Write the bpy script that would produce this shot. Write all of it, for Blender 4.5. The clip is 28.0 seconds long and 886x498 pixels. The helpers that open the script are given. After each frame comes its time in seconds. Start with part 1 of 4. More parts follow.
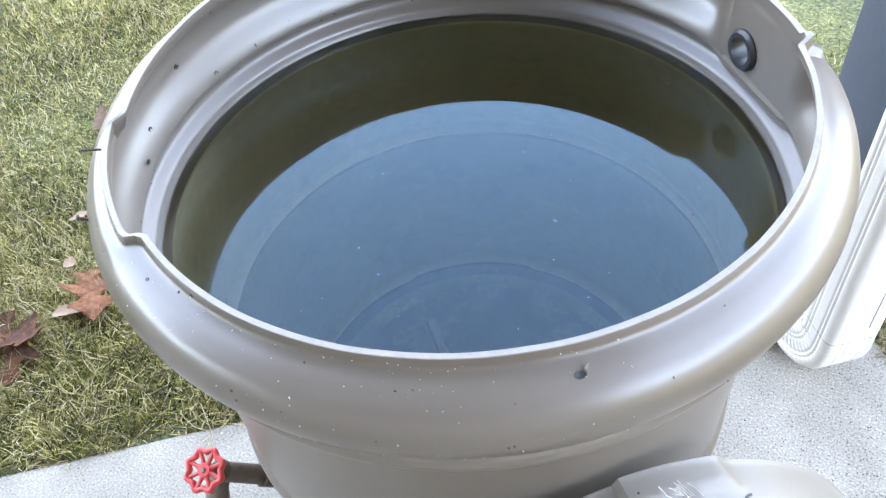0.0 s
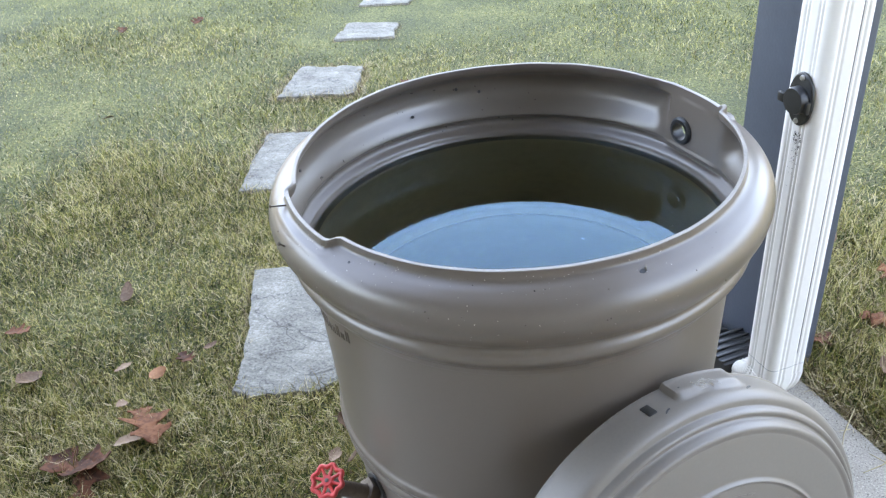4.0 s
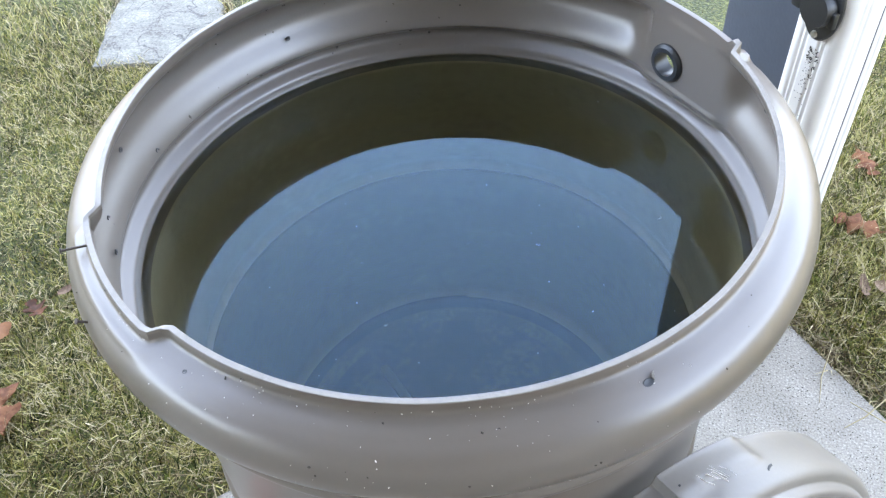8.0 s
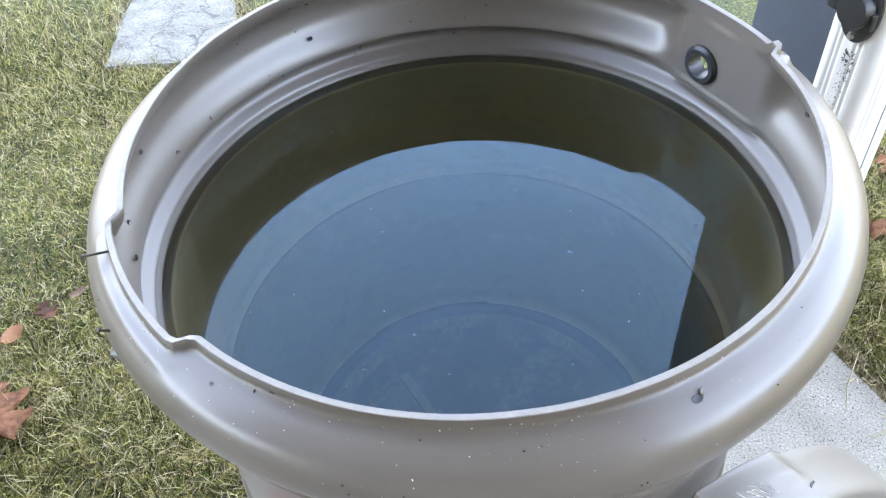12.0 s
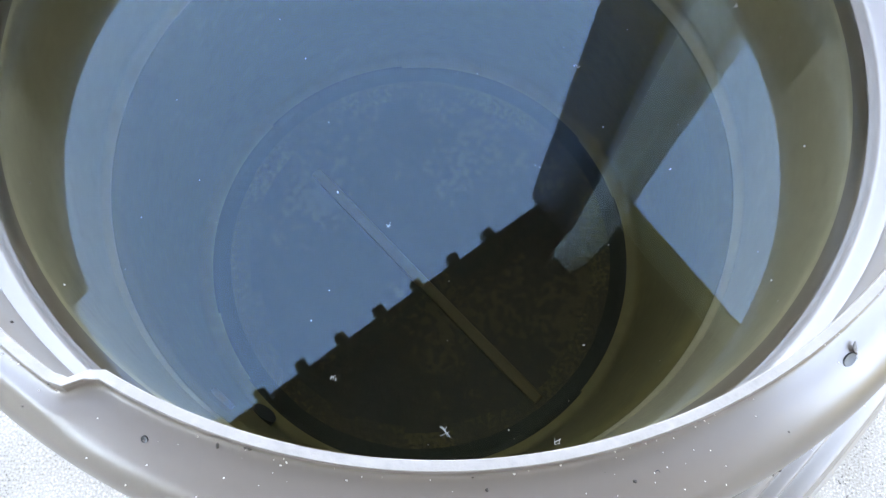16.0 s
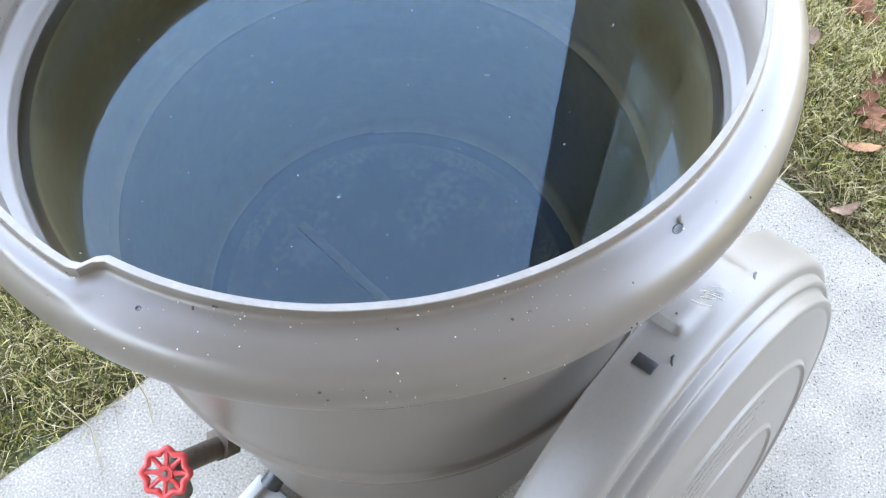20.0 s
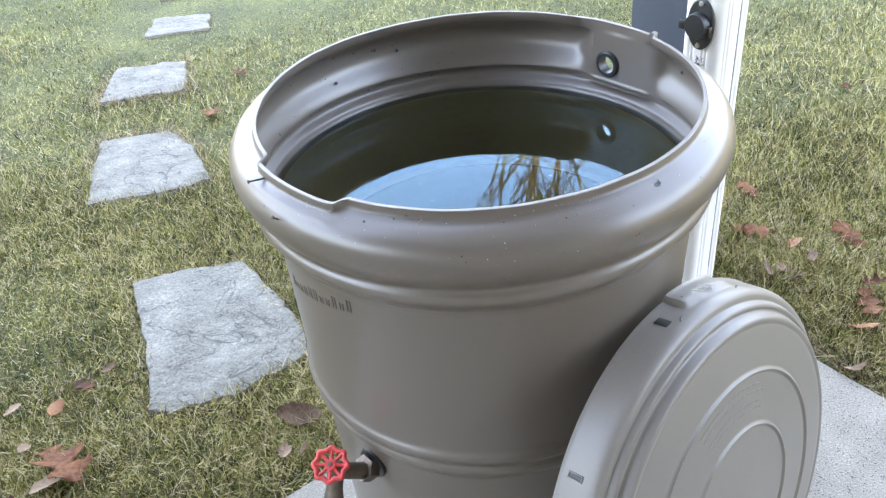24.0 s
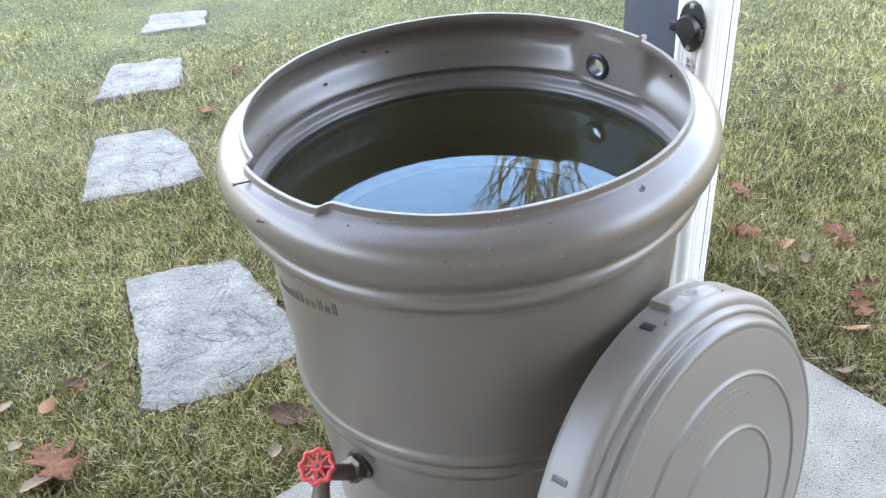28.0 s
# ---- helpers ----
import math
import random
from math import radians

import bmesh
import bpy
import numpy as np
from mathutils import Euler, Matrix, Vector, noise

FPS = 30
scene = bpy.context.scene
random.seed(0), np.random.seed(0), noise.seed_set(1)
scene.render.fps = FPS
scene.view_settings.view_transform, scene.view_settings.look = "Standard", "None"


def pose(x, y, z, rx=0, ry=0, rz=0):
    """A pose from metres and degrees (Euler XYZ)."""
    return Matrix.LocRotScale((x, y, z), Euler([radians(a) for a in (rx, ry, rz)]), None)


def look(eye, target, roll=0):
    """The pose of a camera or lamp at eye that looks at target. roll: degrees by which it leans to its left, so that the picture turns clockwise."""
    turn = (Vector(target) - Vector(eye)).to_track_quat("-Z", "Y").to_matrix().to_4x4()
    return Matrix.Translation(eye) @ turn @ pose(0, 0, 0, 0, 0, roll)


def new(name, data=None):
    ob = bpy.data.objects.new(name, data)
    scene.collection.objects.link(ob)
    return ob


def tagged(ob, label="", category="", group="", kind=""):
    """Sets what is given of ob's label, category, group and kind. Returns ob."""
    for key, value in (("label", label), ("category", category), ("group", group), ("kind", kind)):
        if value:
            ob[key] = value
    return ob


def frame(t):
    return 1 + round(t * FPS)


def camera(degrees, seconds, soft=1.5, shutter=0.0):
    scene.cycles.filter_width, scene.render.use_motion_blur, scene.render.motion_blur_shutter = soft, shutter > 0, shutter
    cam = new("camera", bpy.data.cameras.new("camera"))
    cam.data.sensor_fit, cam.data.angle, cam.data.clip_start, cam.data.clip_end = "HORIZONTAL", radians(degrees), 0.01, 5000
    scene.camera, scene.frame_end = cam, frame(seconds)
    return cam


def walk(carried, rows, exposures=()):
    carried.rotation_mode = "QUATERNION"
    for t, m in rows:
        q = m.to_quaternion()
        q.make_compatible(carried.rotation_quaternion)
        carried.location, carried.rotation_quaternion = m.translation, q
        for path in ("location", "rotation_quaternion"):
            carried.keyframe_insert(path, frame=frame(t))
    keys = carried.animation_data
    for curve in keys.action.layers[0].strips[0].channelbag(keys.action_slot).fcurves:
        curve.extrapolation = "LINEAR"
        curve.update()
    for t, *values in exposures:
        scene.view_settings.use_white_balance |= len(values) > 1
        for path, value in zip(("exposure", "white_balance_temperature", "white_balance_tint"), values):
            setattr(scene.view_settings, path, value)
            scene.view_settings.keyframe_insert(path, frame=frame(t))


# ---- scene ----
FOV = 55.00
PATH = [
    (0, 0.2694, -0.5392, 1.2116, 41.74, 4.49, 24.51),
    (0.5, 0.2928, -0.7401, 1.2595, 49.89, 4.92, 21.60),
    (1, 0.2461, -0.8998, 1.2506, 52.45, 4.53, 19.03),
    (1.5, 0.3505, -0.9694, 1.2627, 54.61, 4.80, 17.04),
    (2, 0.3456, -1.0069, 1.2788, 56.84, 5.34, 16.51),
    (2.5, 0.2698, -1.0279, 1.2775, 56.87, 5.31, 16.37),
    (3, 0.2400, -1.0334, 1.2729, 56.94, 5.20, 16.47),
    (3.5, 0.2346, -1.0457, 1.2762, 57.19, 4.78, 16.28),
    (5.5, 0.1510, -0.6445, 1.2468, 49.14, 3.29, 12.91),
    (6, 0.1014, -0.5760, 1.2226, 45.38, 2.82, 10.28),
    (6.5, 0.1146, -0.5572, 1.2209, 43.70, 3.10, 10.48),
    (7, 0.1282, -0.5668, 1.2248, 43.22, 2.91, 10.23),
    (7.5, 0.1347, -0.5764, 1.2291, 43.20, 2.87, 10.11),
    (8, 0.1354, -0.5856, 1.2347, 43.12, 2.86, 10.18),
    (8.5, 0.1236, -0.6011, 1.2276, 43.15, 2.89, 10.25),
    (9, 0.1136, -0.5949, 1.2273, 43.13, 2.76, 10.23),
    (9.5, 0.1064, -0.5836, 1.2232, 43.26, 2.99, 10.47),
    (10, 0.1078, -0.5793, 1.2214, 43.29, 3.02, 10.50),
    (10.5, 0.1104, -0.5811, 1.2224, 43.21, 2.92, 10.47),
    (11, 0.1114, -0.5712, 1.2205, 43.25, 2.97, 10.58),
    (11.5, 0.1096, -0.5659, 1.2196, 43.27, 2.95, 10.62),
    (12, 0.1093, -0.5698, 1.2214, 43.24, 2.93, 10.65),
    (12.5, 0.1112, -0.5754, 1.2222, 43.06, 2.79, 10.57),
    (14.5, 0.1321, -0.4647, 1.2001, 37.29, 2.81, 14.00),
    (15, 0.0359, -0.3610, 1.1848, 31.28, 1.73, 10.65),
    (15.5, -0.0020, -0.3249, 1.1546, 23.31, -0.70, 4.73),
    (16, -0.0160, -0.3253, 1.1295, 19.44, -2.42, -0.17),
    (16.5, -0.0162, -0.3198, 1.1372, 19.13, -2.61, -0.14),
    (17, -0.0269, -0.3299, 1.1487, 19.42, -2.45, -0.09),
    (17.5, -0.0369, -0.3418, 1.1649, 21.03, -1.75, 2.61),
    (18, -0.0423, -0.3433, 1.1576, 20.65, -1.63, 3.08),
    (18.5, -0.0455, -0.3457, 1.1602, 20.42, -1.86, 3.50),
    (19, -0.0481, -0.3528, 1.1732, 25.31, -1.77, 2.00),
    (19.5, -0.0348, -0.3828, 1.1758, 26.82, -1.23, -0.10),
    (20, 0.0359, -0.4999, 1.1903, 29.45, 0.10, -2.83),
    (20.5, 0.0664, -0.6441, 1.2065, 37.89, 5.23, -0.53),
    (21, 0.0150, -0.7762, 1.2261, 46.77, 6.58, 0.62),
    (21.5, 0.0015, -0.9166, 1.2633, 50.23, 6.52, -2.25),
    (23.5, -0.0220, -1.0515, 1.2479, 55.44, 4.51, -0.29),
    (24, -0.0075, -1.0452, 1.2420, 54.80, 4.35, -0.01),
    (24.5, -0.0028, -1.0409, 1.2465, 54.76, 4.36, -0.00),
    (25, -0.0037, -1.0423, 1.2450, 54.71, 4.28, 0.04),
    (25.5, 0.0009, -1.0398, 1.2479, 54.68, 4.29, 0.09),
    (26, 0.0070, -1.0397, 1.2493, 54.67, 4.24, 0.10),
    (26.5, 0.0109, -1.0424, 1.2503, 54.61, 4.24, 0.12),
    (27, 0.0164, -1.0445, 1.2492, 54.59, 4.19, 0.13),
    (27.5, 0.0193, -1.0429, 1.2496, 54.54, 4.16, 0.11),
    (28, 0.0099, -1.0401, 1.2487, 54.52, 4.13, 0.12),
]
EXPOSURE = [(t, s + 0.02, 9600, 18) for t, s in ((0.0, 5.2), (0.5, 4.9), (1.0, 4.64), (3.5, 4.5), (5.5, 4.66), (7.0, 4.86), (9.0, 4.92), (12.5, 4.99), (14.5, 5.10), (16.0, 5.42), (17.2, 5.36), (18.2, 5.27), (19.0, 5.28), (20.2, 5.17), (21.0, 4.90), (23.5, 4.77), (28.0, 4.78))]
cam = camera(FOV, 28.0, soft=1.3)
walk(cam, [(t, pose(x, y, z, rx, ry, rz)) for t, x, y, z, rx, ry, rz in PATH], EXPOSURE)

# ---------------------------------------------------------------- light
SUN_FROM = math.degrees(math.atan2(-0.7986, 0.6018)) - 32.0   # the sun stands behind the added wall
SUN_EL = 30.0
world = bpy.data.worlds.new("sky")
scene.world = world
world.use_nodes = True
wn = world.node_tree
sky = wn.nodes.new("ShaderNodeTexSky")
sky.sky_type = "NISHITA"
sky.sun_disc = False
sky.air_density, sky.dust_density, sky.ozone_density = 0.8, 0.05, 1.0
sky.sun_elevation = radians(SUN_EL)
sky.sun_rotation = radians(90 - SUN_FROM)
wn.links.new(sky.outputs[0], wn.nodes["Background"].inputs[0])
wn.nodes["Background"].inputs[1].default_value = 0.15

sun = new("sun", bpy.data.lights.new("sun", "SUN"))
sun.data.energy, sun.data.angle, sun.data.color = 3.5, radians(0.5), (1.0, 0.9, 0.78)
sd = Vector((math.cos(radians(SUN_FROM)) * math.cos(radians(SUN_EL)), math.sin(radians(SUN_FROM)) * math.cos(radians(SUN_EL)), math.sin(radians(SUN_EL))))
sun.matrix_world = look(sd * 30, (0, 0, 0))

# ---------------------------------------------------------------- plan
H = 0.761            # rim height
ZW = 0.632           # water level
TURN = radians(37.0)  # the porch stands turned to the barrel


def plan(a, b, z=0.0):
    """a along the eave, b away from the lawn."""
    return Vector((a * math.cos(TURN) + b * math.sin(TURN), a * math.sin(TURN) - b * math.cos(TURN), z))


PORCH = Matrix.Rotation(TURN, 4, "Z")   # its x is a, its y is -b


# ---------------------------------------------------------------- materials
def mat(name, base, rough=0.6, metal=0.0, vary=(), fine=40.0, coarse=4.0, amount=0.25, bump=0.15, bump_scale=120.0, dist=0.002,
        spec=0.5, coat=0.0, island=0.0, rnd=0.0, veins=0.0, vein_scale=14.0, vein_w=0.010, span=0.46, lean=0.5):
    """A procedural surface: colour varied at two scales, roughness varied, fine relief."""
    m = bpy.data.materials.new(name)
    m.use_nodes = True
    nt = m.node_tree
    N, L = nt.nodes, nt.links
    p = N["Principled BSDF"]
    p.inputs["Metallic"].default_value = metal
    p.inputs["Specular IOR Level"].default_value = spec
    p.inputs["Coat Weight"].default_value = coat
    co = N.new("ShaderNodeTexCoord")
    n1 = N.new("ShaderNodeTexNoise"); n1.inputs["Scale"].default_value = coarse; n1.inputs["Detail"].default_value = 5
    n2 = N.new("ShaderNodeTexNoise"); n2.inputs["Scale"].default_value = fine; n2.inputs["Detail"].default_value = 4
    for n in (n1, n2):
        L.new(co.outputs["Object"], n.inputs["Vector"])
    add = N.new("ShaderNodeMath")
    L.new(n1.outputs[0], add.inputs[0]); add.inputs[2].default_value = 0.0
    add.operation = "MULTIPLY_ADD"; add.inputs[1].default_value = lean
    half = N.new("ShaderNodeMath"); half.operation = "MULTIPLY_ADD"; half.inputs[1].default_value = 1 - lean
    L.new(n2.outputs[0], half.inputs[0]); L.new(add.outputs[0], half.inputs[2])
    ramp = N.new("ShaderNodeValToRGB")
    cols = vary or (tuple(c * (1 - amount) for c in base), base, tuple(min(1, c * (1 + amount)) for c in base))
    ramp.color_ramp.interpolation = "EASE"
    e = ramp.color_ramp.elements
    e[0].position, e[1].position = 0.5 - span / 2, 0.5 + span / 2
    e[0].color, e[1].color = (*cols[0], 1), (*cols[-1], 1)
    for k, c in enumerate(cols[1:-1], 1):
        e.new(0.5 - span / 2 + span * k / (len(cols) - 1)).color = (*c, 1)
    fac = half.outputs[0]
    if island or rnd:
        src = N.new("ShaderNodeNewGeometry").outputs["Random Per Island"] if island else N.new("ShaderNodeObjectInfo").outputs["Random"]
        w = island or rnd
        a1 = N.new("ShaderNodeMath"); a1.operation = "MULTIPLY_ADD"; a1.inputs[1].default_value = w * 0.46; a1.inputs[2].default_value = -w * 0.23
        L.new(src, a1.inputs[0])
        a2 = N.new("ShaderNodeMath"); a2.operation = "ADD"
        L.new(a1.outputs[0], a2.inputs[0]); L.new(fac, a2.inputs[1])
        fac = a2.outputs[0]
    L.new(fac, ramp.inputs[0])
    col = ramp.outputs[0]
    if veins:
        nv = N.new("ShaderNodeTexNoise"); nv.inputs["Scale"].default_value = vein_scale; nv.inputs["Detail"].default_value = 3; nv.inputs["Distortion"].default_value = 1.2
        L.new(co.outputs["Object"], nv.inputs["Vector"])
        s1 = N.new("ShaderNodeMath"); s1.operation = "SUBTRACT"; s1.inputs[1].default_value = 0.5
        s2 = N.new("ShaderNodeMath"); s2.operation = "ABSOLUTE"
        L.new(nv.outputs[0], s1.inputs[0]); L.new(s1.outputs[0], s2.inputs[0])
        vr = N.new("ShaderNodeMapRange"); vr.inputs[1].default_value = 0.0; vr.inputs[2].default_value = vein_w; vr.inputs[3].default_value = 1 - veins; vr.inputs[4].default_value = 1.0
        L.new(s2.outputs[0], vr.inputs[0])
        mx = N.new("ShaderNodeMix"); mx.data_type = "RGBA"; mx.blend_type = "MULTIPLY"; mx.inputs[0].default_value = 1.0
        L.new(col, mx.inputs[6]); L.new(vr.outputs[0], mx.inputs[7])
        col = mx.outputs[2]
    L.new(col, p.inputs["Base Color"])
    mr = N.new("ShaderNodeMapRange"); mr.inputs[1].default_value = 0.1; mr.inputs[2].default_value = 0.9
    mr.inputs[3].default_value = max(0, rough - 0.06); mr.inputs[4].default_value = min(1, rough + 0.06)
    L.new(n1.outputs[0], mr.inputs[0]); L.new(mr.outputs[0], p.inputs["Roughness"])
    if bump:
        n3 = N.new("ShaderNodeTexNoise"); n3.inputs["Scale"].default_value = bump_scale; n3.inputs["Detail"].default_value = 4
        L.new(co.outputs["Object"], n3.inputs["Vector"])
        b = N.new("ShaderNodeBump"); b.inputs["Strength"].default_value = bump; b.inputs["Distance"].default_value = dist
        L.new(n3.outputs[0], b.inputs["Height"]); L.new(b.outputs[0], p.inputs["Normal"])
    return m


M_BARREL = mat("barrel_plastic", (0.138, 0.108, 0.086), 0.345, spec=0.8, amount=0.03, coarse=2, fine=240, bump=0)
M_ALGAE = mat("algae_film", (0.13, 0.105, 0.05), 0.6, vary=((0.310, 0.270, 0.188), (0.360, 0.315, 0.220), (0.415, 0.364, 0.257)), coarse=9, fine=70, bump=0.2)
# deep wall darkened in its colour, standing in for light lost in the water
M_DEEP_WALL = mat("deep_wall_dimmed", (0.05, 0.042, 0.018), 0.7, vary=((0.095, 0.079, 0.029), (0.122, 0.101, 0.038), (0.152, 0.126, 0.048)), coarse=9, fine=70, bump=0.2)
M_SEDIMENT = mat("sediment", (0.03, 0.02, 0.01), 0.8, vary=((0.010, 0.0072, 0.003), (0.0135, 0.0095, 0.0035), (0.019, 0.013, 0.0045), (0.042, 0.030, 0.009)), coarse=7, fine=120, span=0.22, lean=0.62, bump=0.3)
M_BAND = mat("granular_algae", (0.06, 0.045, 0.014), 0.8, vary=((0.012, 0.009, 0.0035), (0.024, 0.018, 0.005), (0.060, 0.045, 0.012)), coarse=16, fine=190, span=0.30, lean=0.5, bump=0.5)
M_FLOOR_RING = mat("dark_floor_ring", (0.0100, 0.0085, 0.0045), 0.9, amount=0.4, coarse=20, fine=160, bump=0.3)
M_LID = mat("lid_plastic", (0.190, 0.161, 0.136), 0.42, spec=0.6, amount=0.07, coarse=4, fine=240, bump=0)
M_CONC = mat("concrete", (0.275, 0.252, 0.222), 0.85, vary=((0.110, 0.092, 0.072), (0.225, 0.193, 0.153), (0.270, 0.233, 0.187), (0.400, 0.352, 0.290)), coarse=9, fine=300, bump=0.5, bump_scale=260, dist=0.0015, span=0.30, lean=0.36)
M_STONE = mat("flagstone", (0.2, 0.19, 0.18), 0.8, vary=((0.070, 0.060, 0.045), (0.142, 0.128, 0.102), (0.228, 0.208, 0.170)), coarse=11, fine=170, span=0.30, bump=1.0, bump_scale=34, dist=0.012, veins=0.62, vein_scale=5.5)
M_SOIL = mat("turf_soil", (0.06, 0.05, 0.03), 0.95, vary=((0.016, 0.019, 0.006), (0.048, 0.052, 0.014), (0.098, 0.098, 0.028), (0.20, 0.168, 0.065)), span=0.34, lean=0.35, coarse=4, fine=120, bump=0.8, bump_scale=140, dist=0.012)
M_POST = mat("post_paint", (0.062, 0.073, 0.092), 0.5, amount=0.12, coarse=5, fine=60, bump=0.15, bump_scale=180)
M_EDGE = mat("worn_lip", (0.205, 0.175, 0.148), 0.5, amount=0.2, coarse=30, fine=200, bump=0.2, bump_scale=300)
M_STRAW = mat("dead_straw", (0.3, 0.23, 0.12), 0.7, island=2.0, coarse=2, fine=8, bump=0, vary=((0.10, 0.062, 0.028), (0.20, 0.14, 0.065), (0.34, 0.26, 0.13)))
M_SCRAP = mat("plant_scrap", (0.26, 0.24, 0.20), 0.8)
M_SPECK = mat("pale_speck", (0.6, 0.55, 0.48), 0.7)
M_WHITE = mat("white_metal", (0.74, 0.70, 0.645), 0.38, amount=0.04, coarse=5, fine=50, bump=0.05)
M_BLACK = mat("black_plastic", (0.02, 0.02, 0.02), 0.4, amount=0.2, bump=0.1, bump_scale=400)
M_STEEL = mat("zinc_screw", (0.5, 0.48, 0.45), 0.35, metal=1.0)
M_RED = mat("red_paint", (0.60, 0.05, 0.045), 0.42, amount=0.18, coarse=30, fine=150, bump=0.2, bump_scale=300)
M_BRASS = mat("tarnished_brass", (0.15, 0.115, 0.09), 0.45, metal=0.6, amount=0.4, coarse=30, fine=150)
M_LEAF = mat("dry_leaf", (0.12, 0.05, 0.02), 0.7, vary=((0.040, 0.013, 0.006), (0.100, 0.032, 0.013), (0.18, 0.068, 0.030)), coarse=20, fine=90, span=0.36, rnd=0.5, bump=0.4, bump_scale=150, spec=0.15)
M_BARK = mat("bark", (0.13, 0.085, 0.045), 0.9, vary=((0.026, 0.017, 0.010), (0.078, 0.048, 0.021), (0.26, 0.16, 0.055)), span=0.3, coarse=1.5, fine=9)
M_WALL = mat("added_wall_face", (0.40, 0.36, 0.31), 0.7, amount=0.1)
M_CEIL = mat("porch_boards", (0.18, 0.16, 0.13), 0.7, amount=0.15)
M_TIMBER = mat("dark_beam", (0.06, 0.060, 0.062), 0.6, amount=0.15)

M_WATER = bpy.data.materials.new("rain_water")
M_WATER.use_nodes = True
_wn, _wl = M_WATER.node_tree.nodes, M_WATER.node_tree.links
_wn.remove(_wn["Principled BSDF"])
_refr = _wn.new("ShaderNodeBsdfRefraction")
_refr.inputs["Color"].default_value = (0.95, 0.91, 0.76, 1)
_refr.inputs["Roughness"].default_value = 0.0
_refr.inputs["IOR"].default_value = 1.333
_gloss = _wn.new("ShaderNodeBsdfGlossy")
_gloss.inputs["Color"].default_value = (0.52, 0.82, 1.0, 1)
_gloss.inputs["Roughness"].default_value = 0.0
_fres = _wn.new("ShaderNodeFresnel")
_fres.inputs["IOR"].default_value = 1.475
_mix = _wn.new("ShaderNodeMixShader")
_wl.new(_fres.outputs[0], _mix.inputs[0])
_wl.new(_refr.outputs[0], _mix.inputs[1])
_wl.new(_gloss.outputs[0], _mix.inputs[2])
_wl.new(_mix.outputs[0], _wn["Material Output"].inputs["Surface"])


# ---------------------------------------------------------------- mesh helpers
def mesh_of(name, bm, material, smooth=True, sharp=38):
    me = bpy.data.meshes.new(name)
    bmesh.ops.recalc_face_normals(bm, faces=bm.faces[:])
    bm.to_mesh(me)
    bm.free()
    for m in (material if isinstance(material, (list, tuple)) else (material,)):
        me.materials.append(m)
    if smooth:
        me.shade_smooth()
        me.set_sharp_from_angle(angle=radians(sharp))
    return me


def part(name, bm, material, parent=None, label="", m=None, smooth=True, sharp=38):
    ob = new(name, mesh_of(name, bm, material, smooth, sharp))
    if parent is not None:
        ob.parent = parent
    if m is not None:
        ob.matrix_basis = m
    if label:
        tagged(ob, label)
    return ob


def thing(name, label, category, m=None, group="", kind=""):
    e = new(name)
    e.empty_display_size = 0.05
    if m is not None:
        e.matrix_basis = m
    return tagged(e, label, category, group, kind)


def box(sx, sy, sz, at=(0, 0, 0), bevel=0.0, m=None, seg=2):
    bm = bmesh.new()
    bmesh.ops.create_cube(bm, size=1.0)
    bmesh.ops.scale(bm, vec=(sx, sy, sz), verts=bm.verts)
    if bevel:
        bmesh.ops.bevel(bm, geom=bm.edges[:], offset=bevel, segments=seg, affect="EDGES", profile=0.5)
    bmesh.ops.translate(bm, vec=at, verts=bm.verts)
    if m is not None:
        bmesh.ops.transform(bm, matrix=m, verts=bm.verts)
    return bm


def lathe(profile, n=64, m=None, closed=False, shape=None):
    """Turns (r, z) round the z axis. shape(r, z, angle, k) may push a point in or out."""
    bm = bmesh.new()
    rings = []
    for k, (r, z) in enumerate(profile):
        if r < 1e-6:
            rings.append([bm.verts.new((0, 0, z))])
            continue
        ring = []
        for i in range(n):
            a = 2 * math.pi * i / n
            rr, zz = shape(r, z, a, k) if shape else (r, z)
            ring.append(bm.verts.new((rr * math.cos(a), rr * math.sin(a), zz)))
        rings.append(ring)
    pairs = list(zip(rings, rings[1:]))
    if closed:
        pairs.append((rings[-1], rings[0]))
    for p, q in pairs:
        if len(p) == 1 and len(q) == 1:
            continue
        for i in range(n):
            j = (i + 1) % n
            if len(p) == 1:
                bm.faces.new((p[0], q[i], q[j]))
            elif len(q) == 1:
                bm.faces.new((p[i], q[0], p[j]))
            else:
                bm.faces.new((p[i], q[i], q[j], p[j]))
    if m is not None:
        bmesh.ops.transform(bm, matrix=m, verts=bm.verts)
    return bm


def tube(points, radius, n=10, caps=True):
    """A round bar along points; radius is a number or one per point."""
    bm = bmesh.new()
    pts = [Vector(p) for p in points]
    rad = radius if isinstance(radius, (list, tuple)) else [radius] * len(pts)
    rings = []
    ref = Vector((0.31, 0.17, 0.93))
    for i, p in enumerate(pts):
        d = (pts[min(i + 1, len(pts) - 1)] - pts[max(i - 1, 0)]).normalized()
        s = d.cross(ref)
        if s.length < 0.05:
            s = d.cross(Vector((1, 0, 0)))
        s.normalize()
        t = d.cross(s)
        rings.append([bm.verts.new(p + rad[i] * (math.cos(2 * math.pi * k / n) * s + math.sin(2 * math.pi * k / n) * t)) for k in range(n)])
    for p, q in zip(rings, rings[1:]):
        for i in range(n):
            bm.faces.new((p[i], p[(i + 1) % n], q[(i + 1) % n], q[i]))
    if caps:
        bm.faces.new(rings[0])
        bm.faces.new(rings[-1])
    return bm


def join(*bms):
    out = bmesh.new()
    for b in bms:
        me = bpy.data.meshes.new("tmp")
        b.to_mesh(me)
        b.free()
        out.from_mesh(me)
        bpy.data.meshes.remove(me)
    return out


